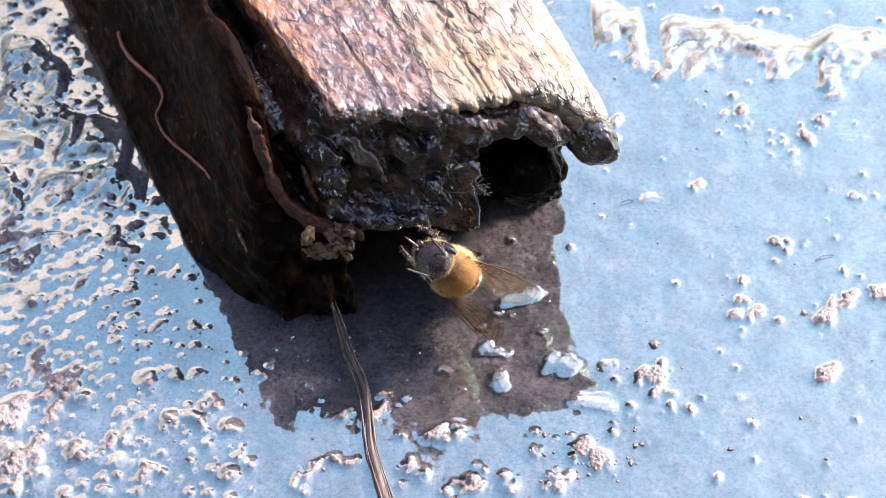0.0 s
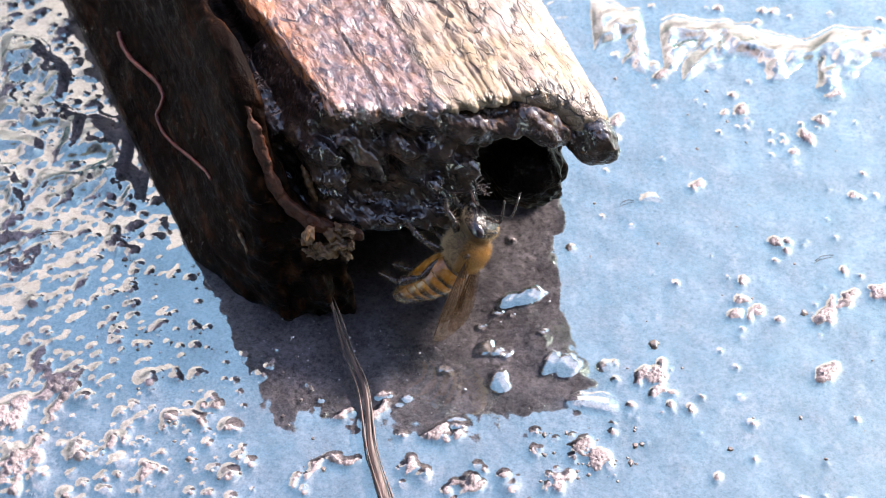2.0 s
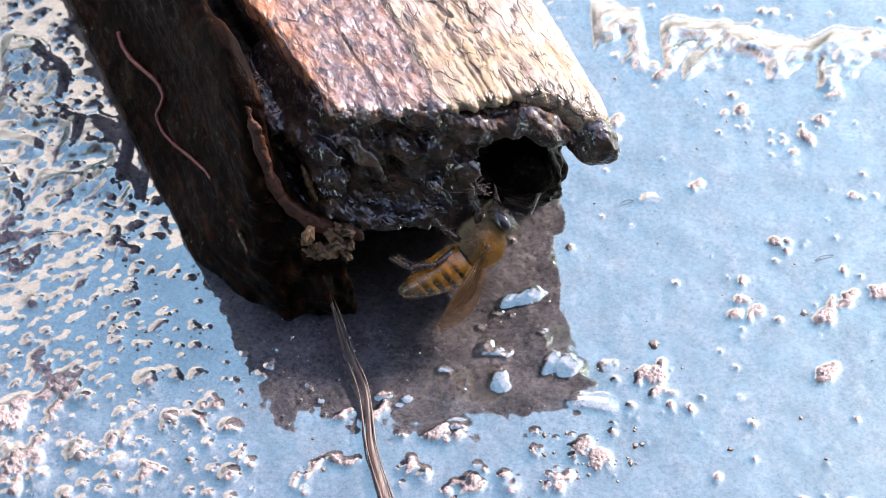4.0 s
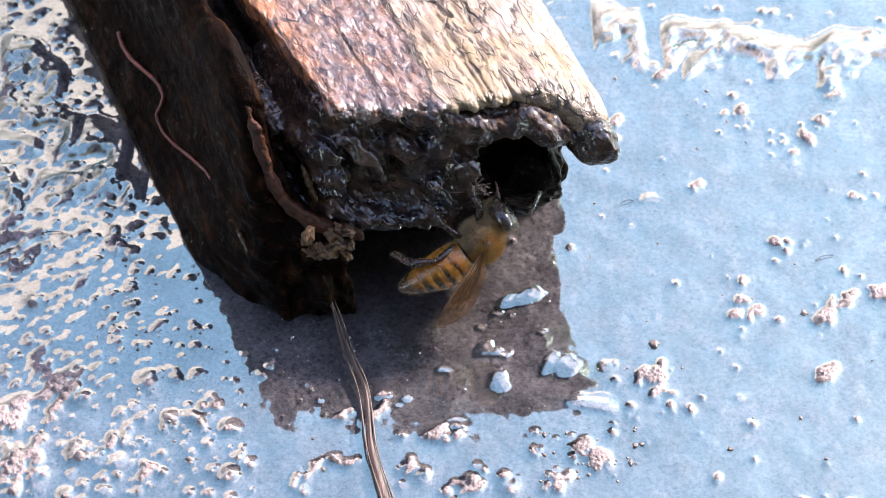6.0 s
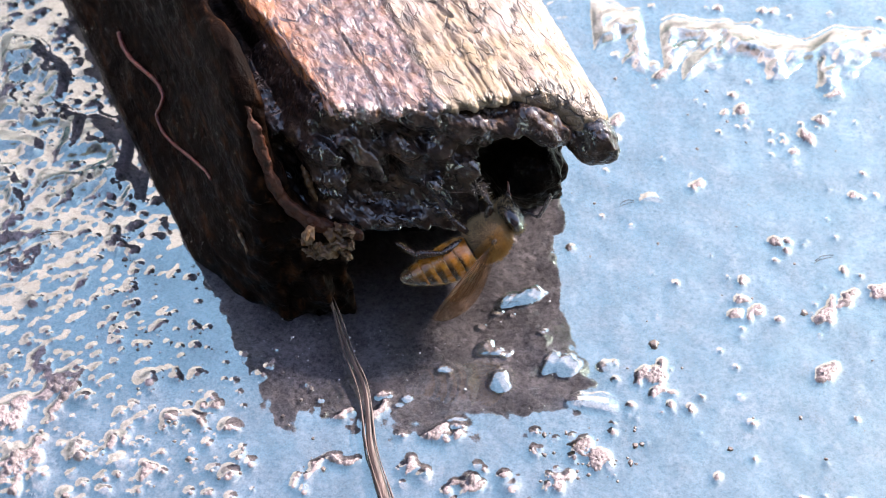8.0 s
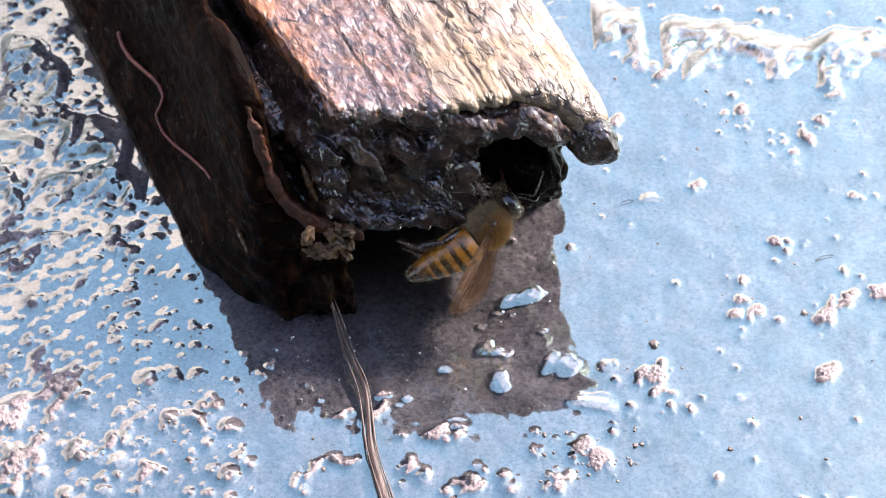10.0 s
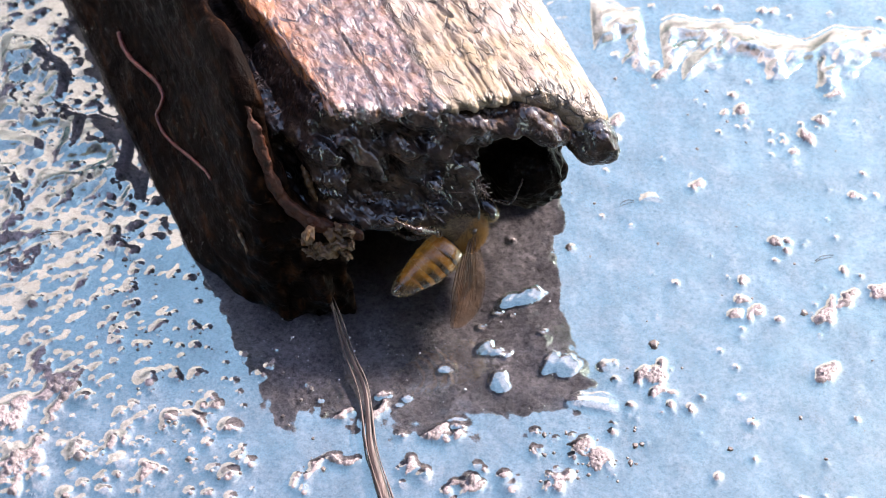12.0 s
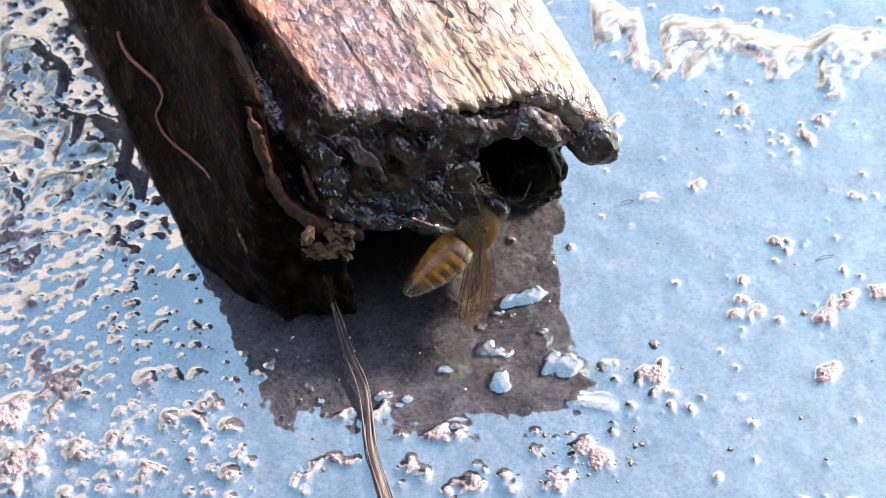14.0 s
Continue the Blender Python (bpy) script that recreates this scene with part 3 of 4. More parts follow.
def core_field(p):
    u, y, z = p.T
    left, right = -14.2 - 0.05 * y, 9.2 + 0.15 * y
    top = 19.2 - 2.5 * np.clip((-10.2 - u) / 2.0, 0, 1) - 0.06 * np.clip(u - 3.6, 0, None) ** 2
    front = -4.9 + 0.055 * u - 0.32 * np.clip(17 - z, 0, 7) + 1.2 * np.exp(-((u + 12.4) / 1.6) ** 2) + 0.35 * np.clip(z - 16, 0, 2)
    right = right - 5.5 * np.clip((16.2 - z) / 0.8, 0, 1)
    low = 9.6 + 5.8 * np.clip((u + 0.6) / 1.3, 0, 1)
    base = soft_max(left - u, u - right, low - z, z - top, front - y, r=1.2)
    for c, r in (((4.0, -5.0, 17.4), (2.6, 1.2, 1.3)), ((8.3, -4.2, 15.6), (1.6, 1.5, 2.3)),
                 ((-7.8, -4.6, 8.7), (2.4, 0.9, 0.7)), ((-5.4, -4.4, 8.9), (2.0, 0.8, 0.7))):
        base = soft_min(base, ball(p, toward(c), r), r=0.7)
    # rounded wet lumps and the slanting ridge on the end face
    for c, r in (((-11.0, -5.7, 16.2), (1.2, .9, .9)), ((-10.4, -6.2, 14.5), (1.1, .9, .8)), ((-10.3, -6.5, 13.1), (.9, .8, .7)), ((-8.7, -5.4, 16.7), (.75, .9, .8)),
                 ((-7.9, -5.7, 15.8), (.7, .9, .8)), ((-7.2, -6.1, 14.6), (.7, .9, .9)), ((-6.8, -6.4, 13.5), (.7, .9, .8)), ((-3.7, -5.0, 18.8), (1.7, .9, 1.2)),
                 ((3.6, -4.7, 18.5), (1.0, .9, .8)), ((-0.9, -5.8, 14.7), (1.3, 1.0, 1.0)), ((-3.7, -6.2, 13.5), (1.2, .9, .9)), ((-1.1, -4.9, 17.8), (1.9, .9, 1.1)),
                 ((-2.8, -5.3, 16.4), (1.0, .8, .9)), ((1.6, -4.9, 17.0), (1.2, .8, 1.0)), ((-5.4, -5.5, 16.6), (.9, .8, 1.1))):
        base = soft_min(base, ball(p, c, r), r=0.45)
    # hollows between the lumps and the deep hole under the bare corner
    for c, r in (((-12.6, -4.6, 13.2), (0.9, 2.4, 3.0)), ((3.4, -5.2, 13.0), (3.6, 4.6, 3.2)), ((6.6, -4.0, 11.4), (3.2, 4.6, 2.3)),
                 ((-9.4, -5.6, 18.4), (3.2, 1.3, 0.7)), ((-6.0, -5.4, 10.9), (4.6, 1.7, 1.3)), ((-9.0, -6.0, 15.4), (.45, 1.4, 1.8)), ((-5.6, -6.0, 14.6), (.5, 1.3, 1.5))):
        base = soft_max(base, -ball(p, toward(c), r), r=0.5)

    def wear(q):
        big = value_noise(q + 20, 2.0, 4, 0.55)
        tilt = value_noise(stretched(q + np.stack([0.5 * q[:, 2], 0 * q[:, 2], 0 * q[:, 2]], 1), (1, 0.5, 0.35)) + 9, 0.8, 3, 0.6)
        return 0.50 * big + 0.30 * tilt + 0.10 * value_noise(q, 0.7, 2)

    return banded(base, p, 2.2, wear)


def wall_field(p):
    u, y, z = p.T
    crest = -14.5 - 0.05 * y
    # the foot flares out, dark wood standing in for the shaded strip beside it
    outer = crest - 1.3 * np.clip((18.5 - z) / 5, 0, 1) ** 0.7 - 3.8 * np.clip((9 - z) / 9, 0, 1) ** 1.1 * np.clip((y + 7) / 6, 0, 1)
    inner = crest + 1.5 + 1.0 * np.clip((14 - z) / 8, 0, 1) + 2.6 * np.clip((9.5 - z) / 2.5, 0, 1) * np.exp(-((y + 5.0) / 3.0) ** 2)
    top = 18.7 + 0.25 * np.sin(y * 0.7) + 0 * z
    front = np.interp(z, [0, 1.5, 4, 8.5, 11.5, 15.5, 17, 18.6], [-7.0, -6.4, -5.3, -4.6, -3.8, -2.2, -1.4, 1.0])
    base = soft_max(outer - u, u - inner, z - top, -0.35 - z, front - y - 0.1 * np.clip(-14 - u, -3, 3), r=0.9)
    base = soft_min(base, ball(p, (-11.4, -5.0, 7.4), (2.2, 1.1, 1.0)), ball(p, (-11.9, -6.2, 1.8), (1.1, 1.1, 2.2)), r=0.8)

    def wear(q):
        return (0.28 * value_noise(stretched(q, (1, 0.2, 0.8)) + 4, 1.0, 4, 0.55) + 0.45 * value_noise(q + 31, 3.2, 3)
                + 0.4 * value_noise(q + 13, 0.9, 3) * np.exp(-np.clip(q[:, 1] + 4.4, 0, None) / 1.5))

    return banded(base, p, 1.8, wear)


def heart_field(p):
    u, y, z = p.T
    base = soft_max(-14.0 - u, u - 9.4 - 0.13 * y - 1.1 * np.clip((14 - z) / 2, 0, 1) * np.clip((9 - y) / 3, 0, 1), 0.1 - z, z - 18.4 + 0.07 * np.clip(u - 3.6, 0, None) ** 2 + 2.2 * np.clip((-10.4 - u) / 1.5, 0, 1), 0.2 + 3.2 * np.clip((u + 0.5) / 2, 0, 1) * np.clip((12.5 - z) / 1.5, 0, 1) - y, y - 41.6, r=1.0)
    return banded(base, p, 1.8, lambda q: 0.8 * value_noise(q + 70, 2.2, 4, 0.55))


LIP_LINE = [(-14.4, -0.8, 17.1), (-14.3, -2.5, 15.4), (-13.9, -4.0, 11.5), (-12.9, -4.7, 9.6), (-11.6, -5.1, 8.4), (-8.6, -5.3, 7.6)]


def lip_field(p):
    base = np.full(len(p), 99.0, np.float32)
    for a, b, r in zip(LIP_LINE, LIP_LINE[1:], (0.30, 0.38, 0.50, 0.58, 0.5)):
        a, b = np.array(a, np.float32), np.array(b, np.float32)
        t = np.clip(((p - a) @ (b - a)) / ((b - a) @ (b - a)), 0, 1)
        d = np.sqrt(((p - a - t[:, None] * (b - a)) ** 2).sum(1)) - r
        base = soft_min(base, d, r=0.4)
    return banded(base, p, 1.2, lambda q: 0.38 * value_noise(q + 50, 1.2, 4, 0.6) + 0.15 * value_noise(q, 0.4, 2))


def lump_field(p):
    u, y, z = p.T
    base = soft_min(ball(p, (4.2, -2.4, 10.9), (2.3, 2.3, 2.9)), ball(p, (5.6, -2.2, 12.0), (1.3, 2.2, 2.2)), ball(p, (3.0, 0.6, 13.5), (4.0, 3.0, 4.5)), r=1.2)
    return banded(base, p, 1.5, lambda q: 0.75 * value_noise(q + 40, 1.7, 4, 0.6))


def build_beam():
    beam = tagged(new("wooden_beam"), "old wet wooden beam, split and rotten at its sawn end", "wood beam")
    for name, field, low, high, step, mat, label in (
            ("weathered_top", top_field, (-14, -8, 15.2), (13, 13, 21.2), 0.14, WOOD_TOP, "sunlit cracked tan wood grain, soaked brown along one side"),
            ("rotten_core", core_field, (-16.5, -8, 7), (12, 4, 20.4), 0.13, ROTTEN, "blackened lumpy rotten wood with wet glints"),
            ("side_wall", wall_field, (-20, -9, -0.6), (-7, 42, 19.8), 0.18, SIDE, "dark red-brown outer layer with a raised lip, its shade put into the colour"),
            ("heartwood", heart_field, (-16, -4, -0.6), (12, 43, 20), 0.3, SHADED_ROT, "rotten heartwood under the beam, the shade there put into its colour"),
            ("lip", lip_field, (-16.5, -7, 6.4), (-7, 9.5, 20), 0.15, LIP, "glossy red-brown raised lip"),
            ("hanging_knot", lump_field, (-2, -6.5, 6.4), (9.5, 5, 18.5), 0.16, SHADED_ROT, "rounded knot under the bare corner, darkened for the shade there")):
        v, q = carve(field, low, high, step)
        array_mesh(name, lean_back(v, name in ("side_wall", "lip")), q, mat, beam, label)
    # splintered chips on the lip
    rs = random.Random(4)
    for i in range(22):
        bm = bmesh.new()
        vs = bmesh.ops.create_icosphere(bm, subdivisions=3, radius=1)["verts"]
        size = rs.uniform(0.22, 0.52)
        m = pose(-7.9 + rs.uniform(-2.0, 1.5), -7.4 + rs.uniform(-.4, .5), 9.5 + rs.uniform(-1.8, .7), rs.uniform(0, 90), rs.uniform(0, 90), rs.uniform(0, 90))
        roughen(vs, 0.95, 0.7, i * 3.1)
        bmesh.ops.transform(bm, matrix=m @ Matrix.Diagonal((size * 1.3, size, size * .7, 1)), verts=vs)
        part("chip", bm, CHIP, beam, "pale splintered chip")
    # pale slivers split off in the hollow and on the dark side
    for pts, r in (([(-9.9, -4.1, 13.3), (-9.6, -4.4, 12.5), (-9.2, -4.9, 11.4), (-8.9, -5.0, 10.6)], 0.22), ([(-14.9, -4.6, 7.2), (-14.6, -4.95, 6.8), (-14.1, -5.75, 6.1)], 0.14),
                   ([(-14.75, -4.75, 7.0), (-14.3, -5.3, 6.5), (-14.25, -5.85, 5.9)], 0.09)):
        path = smooth_path(pts, 6)
        n = len(path)
        bm = tube(bmesh.new(), path, [r * (0.35 + math.sin(math.pi * i / (n - 1))) * (1 + 0.25 * math.sin(i * 1.7)) for i in range(n)], 7)
        part("sliver", bm, CHIP, beam, "torn pale sliver of wood")
    return beam


build_beam()


# ---- fibres ----
def build_straw():
    bm = bmesh.new()
    path = smooth_path([(-8.6, -5.6, 1.9), (-8.1, -7.2, 1.5), (-6.8, -11.0, 1.0), (-5.5, -14.3, 0.75), (-4.9, -19.4, 0.45), (-3.7, -24.0, 0.35), (-2.9, -27.0, 0.3)], 14)
    n = len(path)
    rows = []
    for i, p in enumerate(path):
        t = i / (n - 1)
        w = 0.10 + 0.33 * min(1, t * 1.2) ** 1.8
        side = Vector((0.97, 0.22, 0))
        ring = []
        for s in range(9):
            a = s / 8 * 2 - 1
            lift = 0.20 * (1 - a * a) + 0.03 * math.sin(a * 9 + t * 3) + 0.05 * noise.noise(Vector((a * 3, i * 0.3, 1)))
            ring.append(bm.verts.new(p + side * (w * a * (1 + 0.12 * noise.noise(Vector((0, i * 0.35, a))))) + Vector((0, 0, lift))))
        for s in range(8, -1, -1):
            a = s / 8 * 2 - 1
            ring.append(bm.verts.new(p + side * (w * a * 0.96) + Vector((0, 0, 0.12 * (1 - a * a) - 0.10))))
        rows.append(ring)
    m = len(rows[0])
    for r0, r1 in zip(rows, rows[1:]):
        for s in range(m):
            bm.faces.new((r0[s], r1[s], r1[(s + 1) % m], r0[(s + 1) % m]))
    bm.faces.new(rows[0])
    bm.faces.new(rows[-1][::-1])
    ob = part("straw", bm, STRAW)
    tagged(ob, "dry frayed grey-brown straw lying from the beam across the water", "straw")
    for dx, k in ((0.35, 0), (-0.45, 7)):
        bm = bmesh.new()
        pts = [p + Vector((dx * min(1, i / 40) + 0.15 * math.sin(i * 0.11 + k), 0, 0.22)) for i, p in enumerate(path)]
        tube(bm, pts, [0.06 + 0.02 * math.sin(i * 0.4) for i in range(len(pts))], 6)
        part("fibre", bm, STRAW, ob)


def build_root():
    bm = bmesh.new()
    pts = smooth_path([(-26.52, 18.80, 5.63), (-26.18, 17.77, 5.18), (-25.26, 15.85, 5.48), (-24.07, 13.99, 6.01), (-22.62, 11.91, 6.46), (-21.94, 10.44, 6.37), (-22.27, 10.01, 5.43), (-22.62, 10.13, 4.53), (-22.04, 8.78, 4.03), (-20.65, 6.06, 5.22), (-19.09, 3.25, 6.75), (-18.11, 1.62, 7.42), (-17.59, 0.64, 7.93), (-17.12, -0.31, 8.01)], 8)
    n = len(pts)
    tube(bm, pts, [0.17 * (1.12 - 0.5 * i / n) * (1 + 0.12 * math.sin(i * 0.9)) for i in range(n)], 10)
    tagged(part("root", bm, RED_ROOT), "thin wavy reddish root clinging to the dark side of the beam", "root")


build_straw()
build_root()


def scatter(name, n, seed, radius, squash, material, label, category, boxes, lift):
    """Many tiny grains or bubbles on the water, as one object."""
    rs = np.random.RandomState(seed)
    bm = bmesh.new()
    bmesh.ops.create_icosphere(bm, subdivisions=2, radius=1)
    unit = np.array([tuple(v.co) for v in bm.verts])
    tri = np.array([[v.index for v in f.verts] for f in bm.faces])
    bm.free()
    verts, faces = [], []
    for i in range(n):
        x0, x1, y0, y1 = boxes[rs.randint(len(boxes))]
        x, y = rs.uniform(x0, x1), rs.uniform(y0, y1)
        r = radius * rs.lognormal(0, 0.45)
        z = water_z[int((y - GY[0]) / STEP), int((x - GX[0]) / STEP)]
        blob = unit * np.array([rs.uniform(.8, 1.3), rs.uniform(.8, 1.3), squash]) * r * (1 + 0.4 * np.sin(unit[:, [1, 2, 0]] * 5 + i))
        faces.append(tri + len(verts) * len(unit))
        verts.append(blob + [x, y, z + lift * r])
    tagged(array_mesh(name, np.concatenate(verts), np.concatenate(faces), material), label, category, kind="stuff")


scatter("bubbles", 170, 11, 0.035, 0.5, BUBBLE, "tiny pale bubbles floating on the shaded water", "bubbles",
        [(-16, -5, -15, -8), (-14, 4, -13, -6), (-5, 9, -16, -5), (-30, -16, -18, 4)], 0.2)
scatter("grit", 150, 12, 0.08, 0.5, GRIT, "dark sand grains lying in the water film", "grit",
        [(-32, -8, -22, -9), (-26, -16, -10, 4), (6, 14, -22, -17), (10, 33, -20, 20)], 0.3)


def build_tuft():
    rs = random.Random(9)
    bm = bmesh.new()
    for i in range(26):
        a = Vector((2.6 + rs.uniform(-.3, .3), -7.2 + rs.uniform(-.2, .2), 14.2 + rs.uniform(-.3, .3)))
        b = a + Vector((rs.uniform(-.4, .4), rs.uniform(-.3, .2), rs.uniform(-.3, .5)))
        c = b + Vector((rs.uniform(-.4, .4), rs.uniform(-.3, .3), rs.uniform(-.3, .3)))
        tube(bm, smooth_path([a, b, c], 4), [0.025] * 9, 5)
    tube(bm, smooth_path([(2.4, -7.1, 14.1), (1.4, -7.1, 13.7), (0.2, -7.0, 13.6)], 6), [0.02] * 13, 5)
    tagged(part("plant_tuft", bm, LEG), "tangled grey tuft of fine plant fibres on the rotten wood", "plant fibre")


def build_hair(x, y, turn, size):
    bm = bmesh.new()
    pts = [pose(x, y, 0.05, 0, 0, turn) @ Vector(p) for p in ((-size, 0, 0.05), (-0.3 * size, 0.18 * size, 0.12), (0.4 * size, 0.12 * size, 0.1), (size, -0.1 * size, 0.04))]
    tube(bm, smooth_path(pts, 6), [0.03] * 19, 5)
    tagged(part("stray_hair", bm, LEG), "short dark hair floating on the water", "hair", "stray hairs")


build_tuft()
for spot in ((29.2, -1.0, 25, 0.8), (14.5, 4.9, 25, 0.6), (-30.5, 1.5, 15, 1.0)):
    build_hair(*spot)


# ---- the bee: x forward, y to its left, z to its back ----
def hairs(name, parent, spots, length, material, seed, lean=(-0.5, 0, 0), width=0.018):
    """Many fine tapered hairs from (point, normal) spots."""
    rs = np.random.RandomState(seed)
    verts, faces = [], []
    for p, nrm in spots:
        d = (nrm + Vector(lean) * rs.uniform(0.2, 1.0) + Vector(rs.normal(0, 0.28, 3))).normalized()
        side = d.orthogonal().normalized()
        other = d.cross(side)
        l = length * rs.uniform(0.55, 1.25)
        k = len(verts)
        for a in range(3):
            q = a * 2.0944
            verts.append(p + (side * math.cos(q) + other * math.sin(q)) * width)
        verts.append(p + d * l + Vector(lean) * 0.12 * l)
        faces += [(k, k + 1, k + 3), (k + 1, k + 2, k + 3), (k + 2, k, k + 3)]
    return array_mesh(name, np.array([tuple(v) for v in verts]), np.array(faces), material, parent, "", True)


def on_ball(n, centre, radii, seed, test=None):
    rs = np.random.RandomState(seed)
    out = []
    while len(out) < n:
        d = Vector(rs.normal(0, 1, 3)).normalized()
        if test and not test(d):
            continue
        p = Vector([c + r * v for c, r, v in zip(centre, radii, d)])
        out.append((p, Vector([v / r for r, v in zip(radii, d)]).normalized()))
    return out


def abdomen_radius(t):
    """Half-width of the abdomen at t from 0 (waist) to 1 (tip)."""
    return 1.92 * max(0.0, math.sin(math.pi * min(1, 0.10 + 0.9 * t) ** 0.72)) ** 0.58 * (1 - 0.22 * t)



def ring_mesh(t0, t1, proud, seg=40, steps=7, droop=0.9, thick=0.06, low=-42):
    """A band round the abdomen from t0 to t1, standing proud of it."""
    bm = bmesh.new()
    rows = []
    prof = [(t0 + (t1 - t0) * i / steps, proud * (0.25 + 0.75 * i / steps)) for i in range(steps + 1)] + [(t1 - 0.004, -thick)]
    for t, up in prof:
        r = max(0.03, abdomen_radius(t) + up)
        c = Vector((-LONG * t, 0, -droop * t * t))
        span = [radians(low + (180 - 2 * low) * s / seg) for s in range(seg + 1)]
        rows.append([bm.verts.new(c + Vector((0, r * math.cos(q), 0.92 * r * math.sin(q)))) for q in span])
    for r0, r1 in zip(rows, rows[1:]):
        for s in range(seg):
            bm.faces.new((r0[s], r1[s], r1[s + 1], r0[s + 1]))
    return bm


def build_abdomen(bee):
    bm = bmesh.new()
    rows, seg = [], 36
    for i in range(33):
        t = i / 32
        r = max(0.03, abdomen_radius(t) - 0.05)
        c = Vector((-LONG * t, 0, -0.9 * t * t))
        rows.append([bm.verts.new(c + Vector((0, r * math.cos(q), 0.92 * r * math.sin(q)))) for q in (2 * math.pi * s / seg for s in range(seg))])
    for r0, r1 in zip(rows, rows[1:]):
        for s in range(seg):
            bm.faces.new((r0[s], r1[s], r1[(s + 1) % seg], r0[(s + 1) % seg]))
    bm.faces.new(rows[0])
    bm.faces.new(rows[-1][::-1])
    ab = part("abdomen", bm, BLACK, bee, "amber abdomen with dark bands and a glossy skin")
    ab.matrix_basis = pose(-1.55 * S, 0, -0.15 * S, 0, -8, 0)
    for i, (a, b) in enumerate(zip(CUTS, CUTS[1:])):
        part("tergite", ring_mesh(a, b + 0.012, 0.07, low=-78), AMBER, ab, "amber plate with a dark rear band")
        spots = []
        rs = np.random.RandomState(60 + i)
        for _ in range(260 if i in (0, 5) else 130):
            t, q = rs.uniform(a, b), rs.uniform(0, 2 * math.pi)
            r = abdomen_radius(t) + 0.04
            nrm = Vector((0, math.cos(q), math.sin(q)))
            spots.append((Vector((-LONG * t, r * math.cos(q), 0.92 * r * math.sin(q) - 0.9 * t * t)), nrm))
        hairs("hair_fringe", ab, spots, 0.26 if i else 0.4, FUR_PALE, 80 + i, (-1.3, 0, 0), 0.009)
    return ab


def build_head(bee):
    bm = bmesh.new()
    vs = ellipsoid(bm, (0, 0, 0), (0.95, 1.62, 1.6), None, 40, 28)
    for v in vs:  # flat wedge face, narrowing to the mouth
        v.co.y *= 1 - 0.24 * max(0, -v.co.z / 1.6)
        v.co.x += 0.22 * max(0, -v.co.z / 1.6)
        v.co.x *= 0.9 if v.co.x < 0 else 1.0
    head = part("head", bm, HEAD_SKIN, bee, "dark head with short grey hair")
    head.matrix_basis = pose(2.55 * S, 0, 0.05 * S, 0, -18, 0)
    for s in (1, -1):
        bm = bmesh.new()
        ellipsoid(bm, (0.05, s * 1.30, 0.28), (0.55, 0.42, 0.98), pose(0, 0, 0, s * -12, 0, 0), 32, 24)
        part("compound_eye", bm, EYE_BLACK, head, "glossy black compound eye")
        bm = bmesh.new()
        tube(bm, smooth_path([(0.82, s * 0.32, 0.15), (1.35, s * 0.75, 0.75), (1.75, s * 1.0, 1.35), (2.3, s * 1.15, 1.25), (3.1, s * 1.35, 0.85), (3.7, s * 1.5, 0.55)], 6),
             [0.075] * 12 + [0.10] * 18 + [0.08], 8)
        part("antenna", bm, LEG, head)
        bm = bmesh.new()
        ellipsoid(bm, (0.82, s * 0.3, -1.38), (0.18, 0.30, 0.36), None, 16, 12)
        part("mandible", bm, LEG, head)
    for y, z in ((0, 1.52), (0.28, 1.40), (-0.28, 1.40)):
        bm = bmesh.new()
        ellipsoid(bm, (0.35, y, z), (0.12, 0.12, 0.12), None, 12, 8)
        part("ocellus", bm, EYE_BLACK, head)
    bm = bmesh.new()
    tube(bm, smooth_path([(0.85, 0, -1.3), (1.05, 0, -1.7), (1.3, 0, -2.1), (1.4, 0, -2.4)], 5), [0.16 - 0.008 * i for i in range(16)], 8)
    part("tongue", bm, TONGUE, head, "red-brown tongue")
    hairs("hair_coat", head, on_ball(1700, (0, 0, 0), (0.90, 1.5, 1.56), 21, lambda d: d.x < 0.62), 0.34, FUR_PALE, 22, (0.1, 0, 0.1), 0.011)
    return head


def build_thorax(bee):
    bm = bmesh.new()
    vs = ellipsoid(bm, (0, 0, 0), (1.75, 1.72, 1.68), None, 40, 28)
    roughen(vs, 0.05, 0.6)
    th = part("thorax", bm, PELT, bee, "round thorax thick with golden fur")
    hairs("fur_coat", th, on_ball(7000, (0, 0, 0), (1.73, 1.70, 1.66), 31, lambda d: d.z > 0.05), 0.52, FUR, 32, (-0.35, 0, 0.05), 0.013)
    hairs("fur_collar", th, on_ball(5200, (0.05, 0, 0), (1.73, 1.70, 1.66), 33, lambda d: d.x > 0.5 or d.z < 0.25), 0.55, FUR_PALE, 34, (-0.2, 0, -0.1), 0.012)
    for s in (1, -1):
        bm = bmesh.new()
        ellipsoid(bm, (0.15, s * 1.66, 0.72), (0.30, 0.22, 0.24), None, 16, 12)
        part("tegula", bm, LEG, th, "dark wing hinge")
    return th


def wing_outline(length, width, t):
    """Half-widths towards the leading and trailing edge at t along the wing."""
    lead = 0.16 * width * math.sin(math.pi * min(1, t * 1.02)) ** 0.6
    trail = width * (0.06 + 0.94 * math.sin(math.pi * min(1, 0.02 + t ** 1.35 * 0.93)) ** 0.75) * (1 if t < 0.98 else 0.6)
    return lead, trail


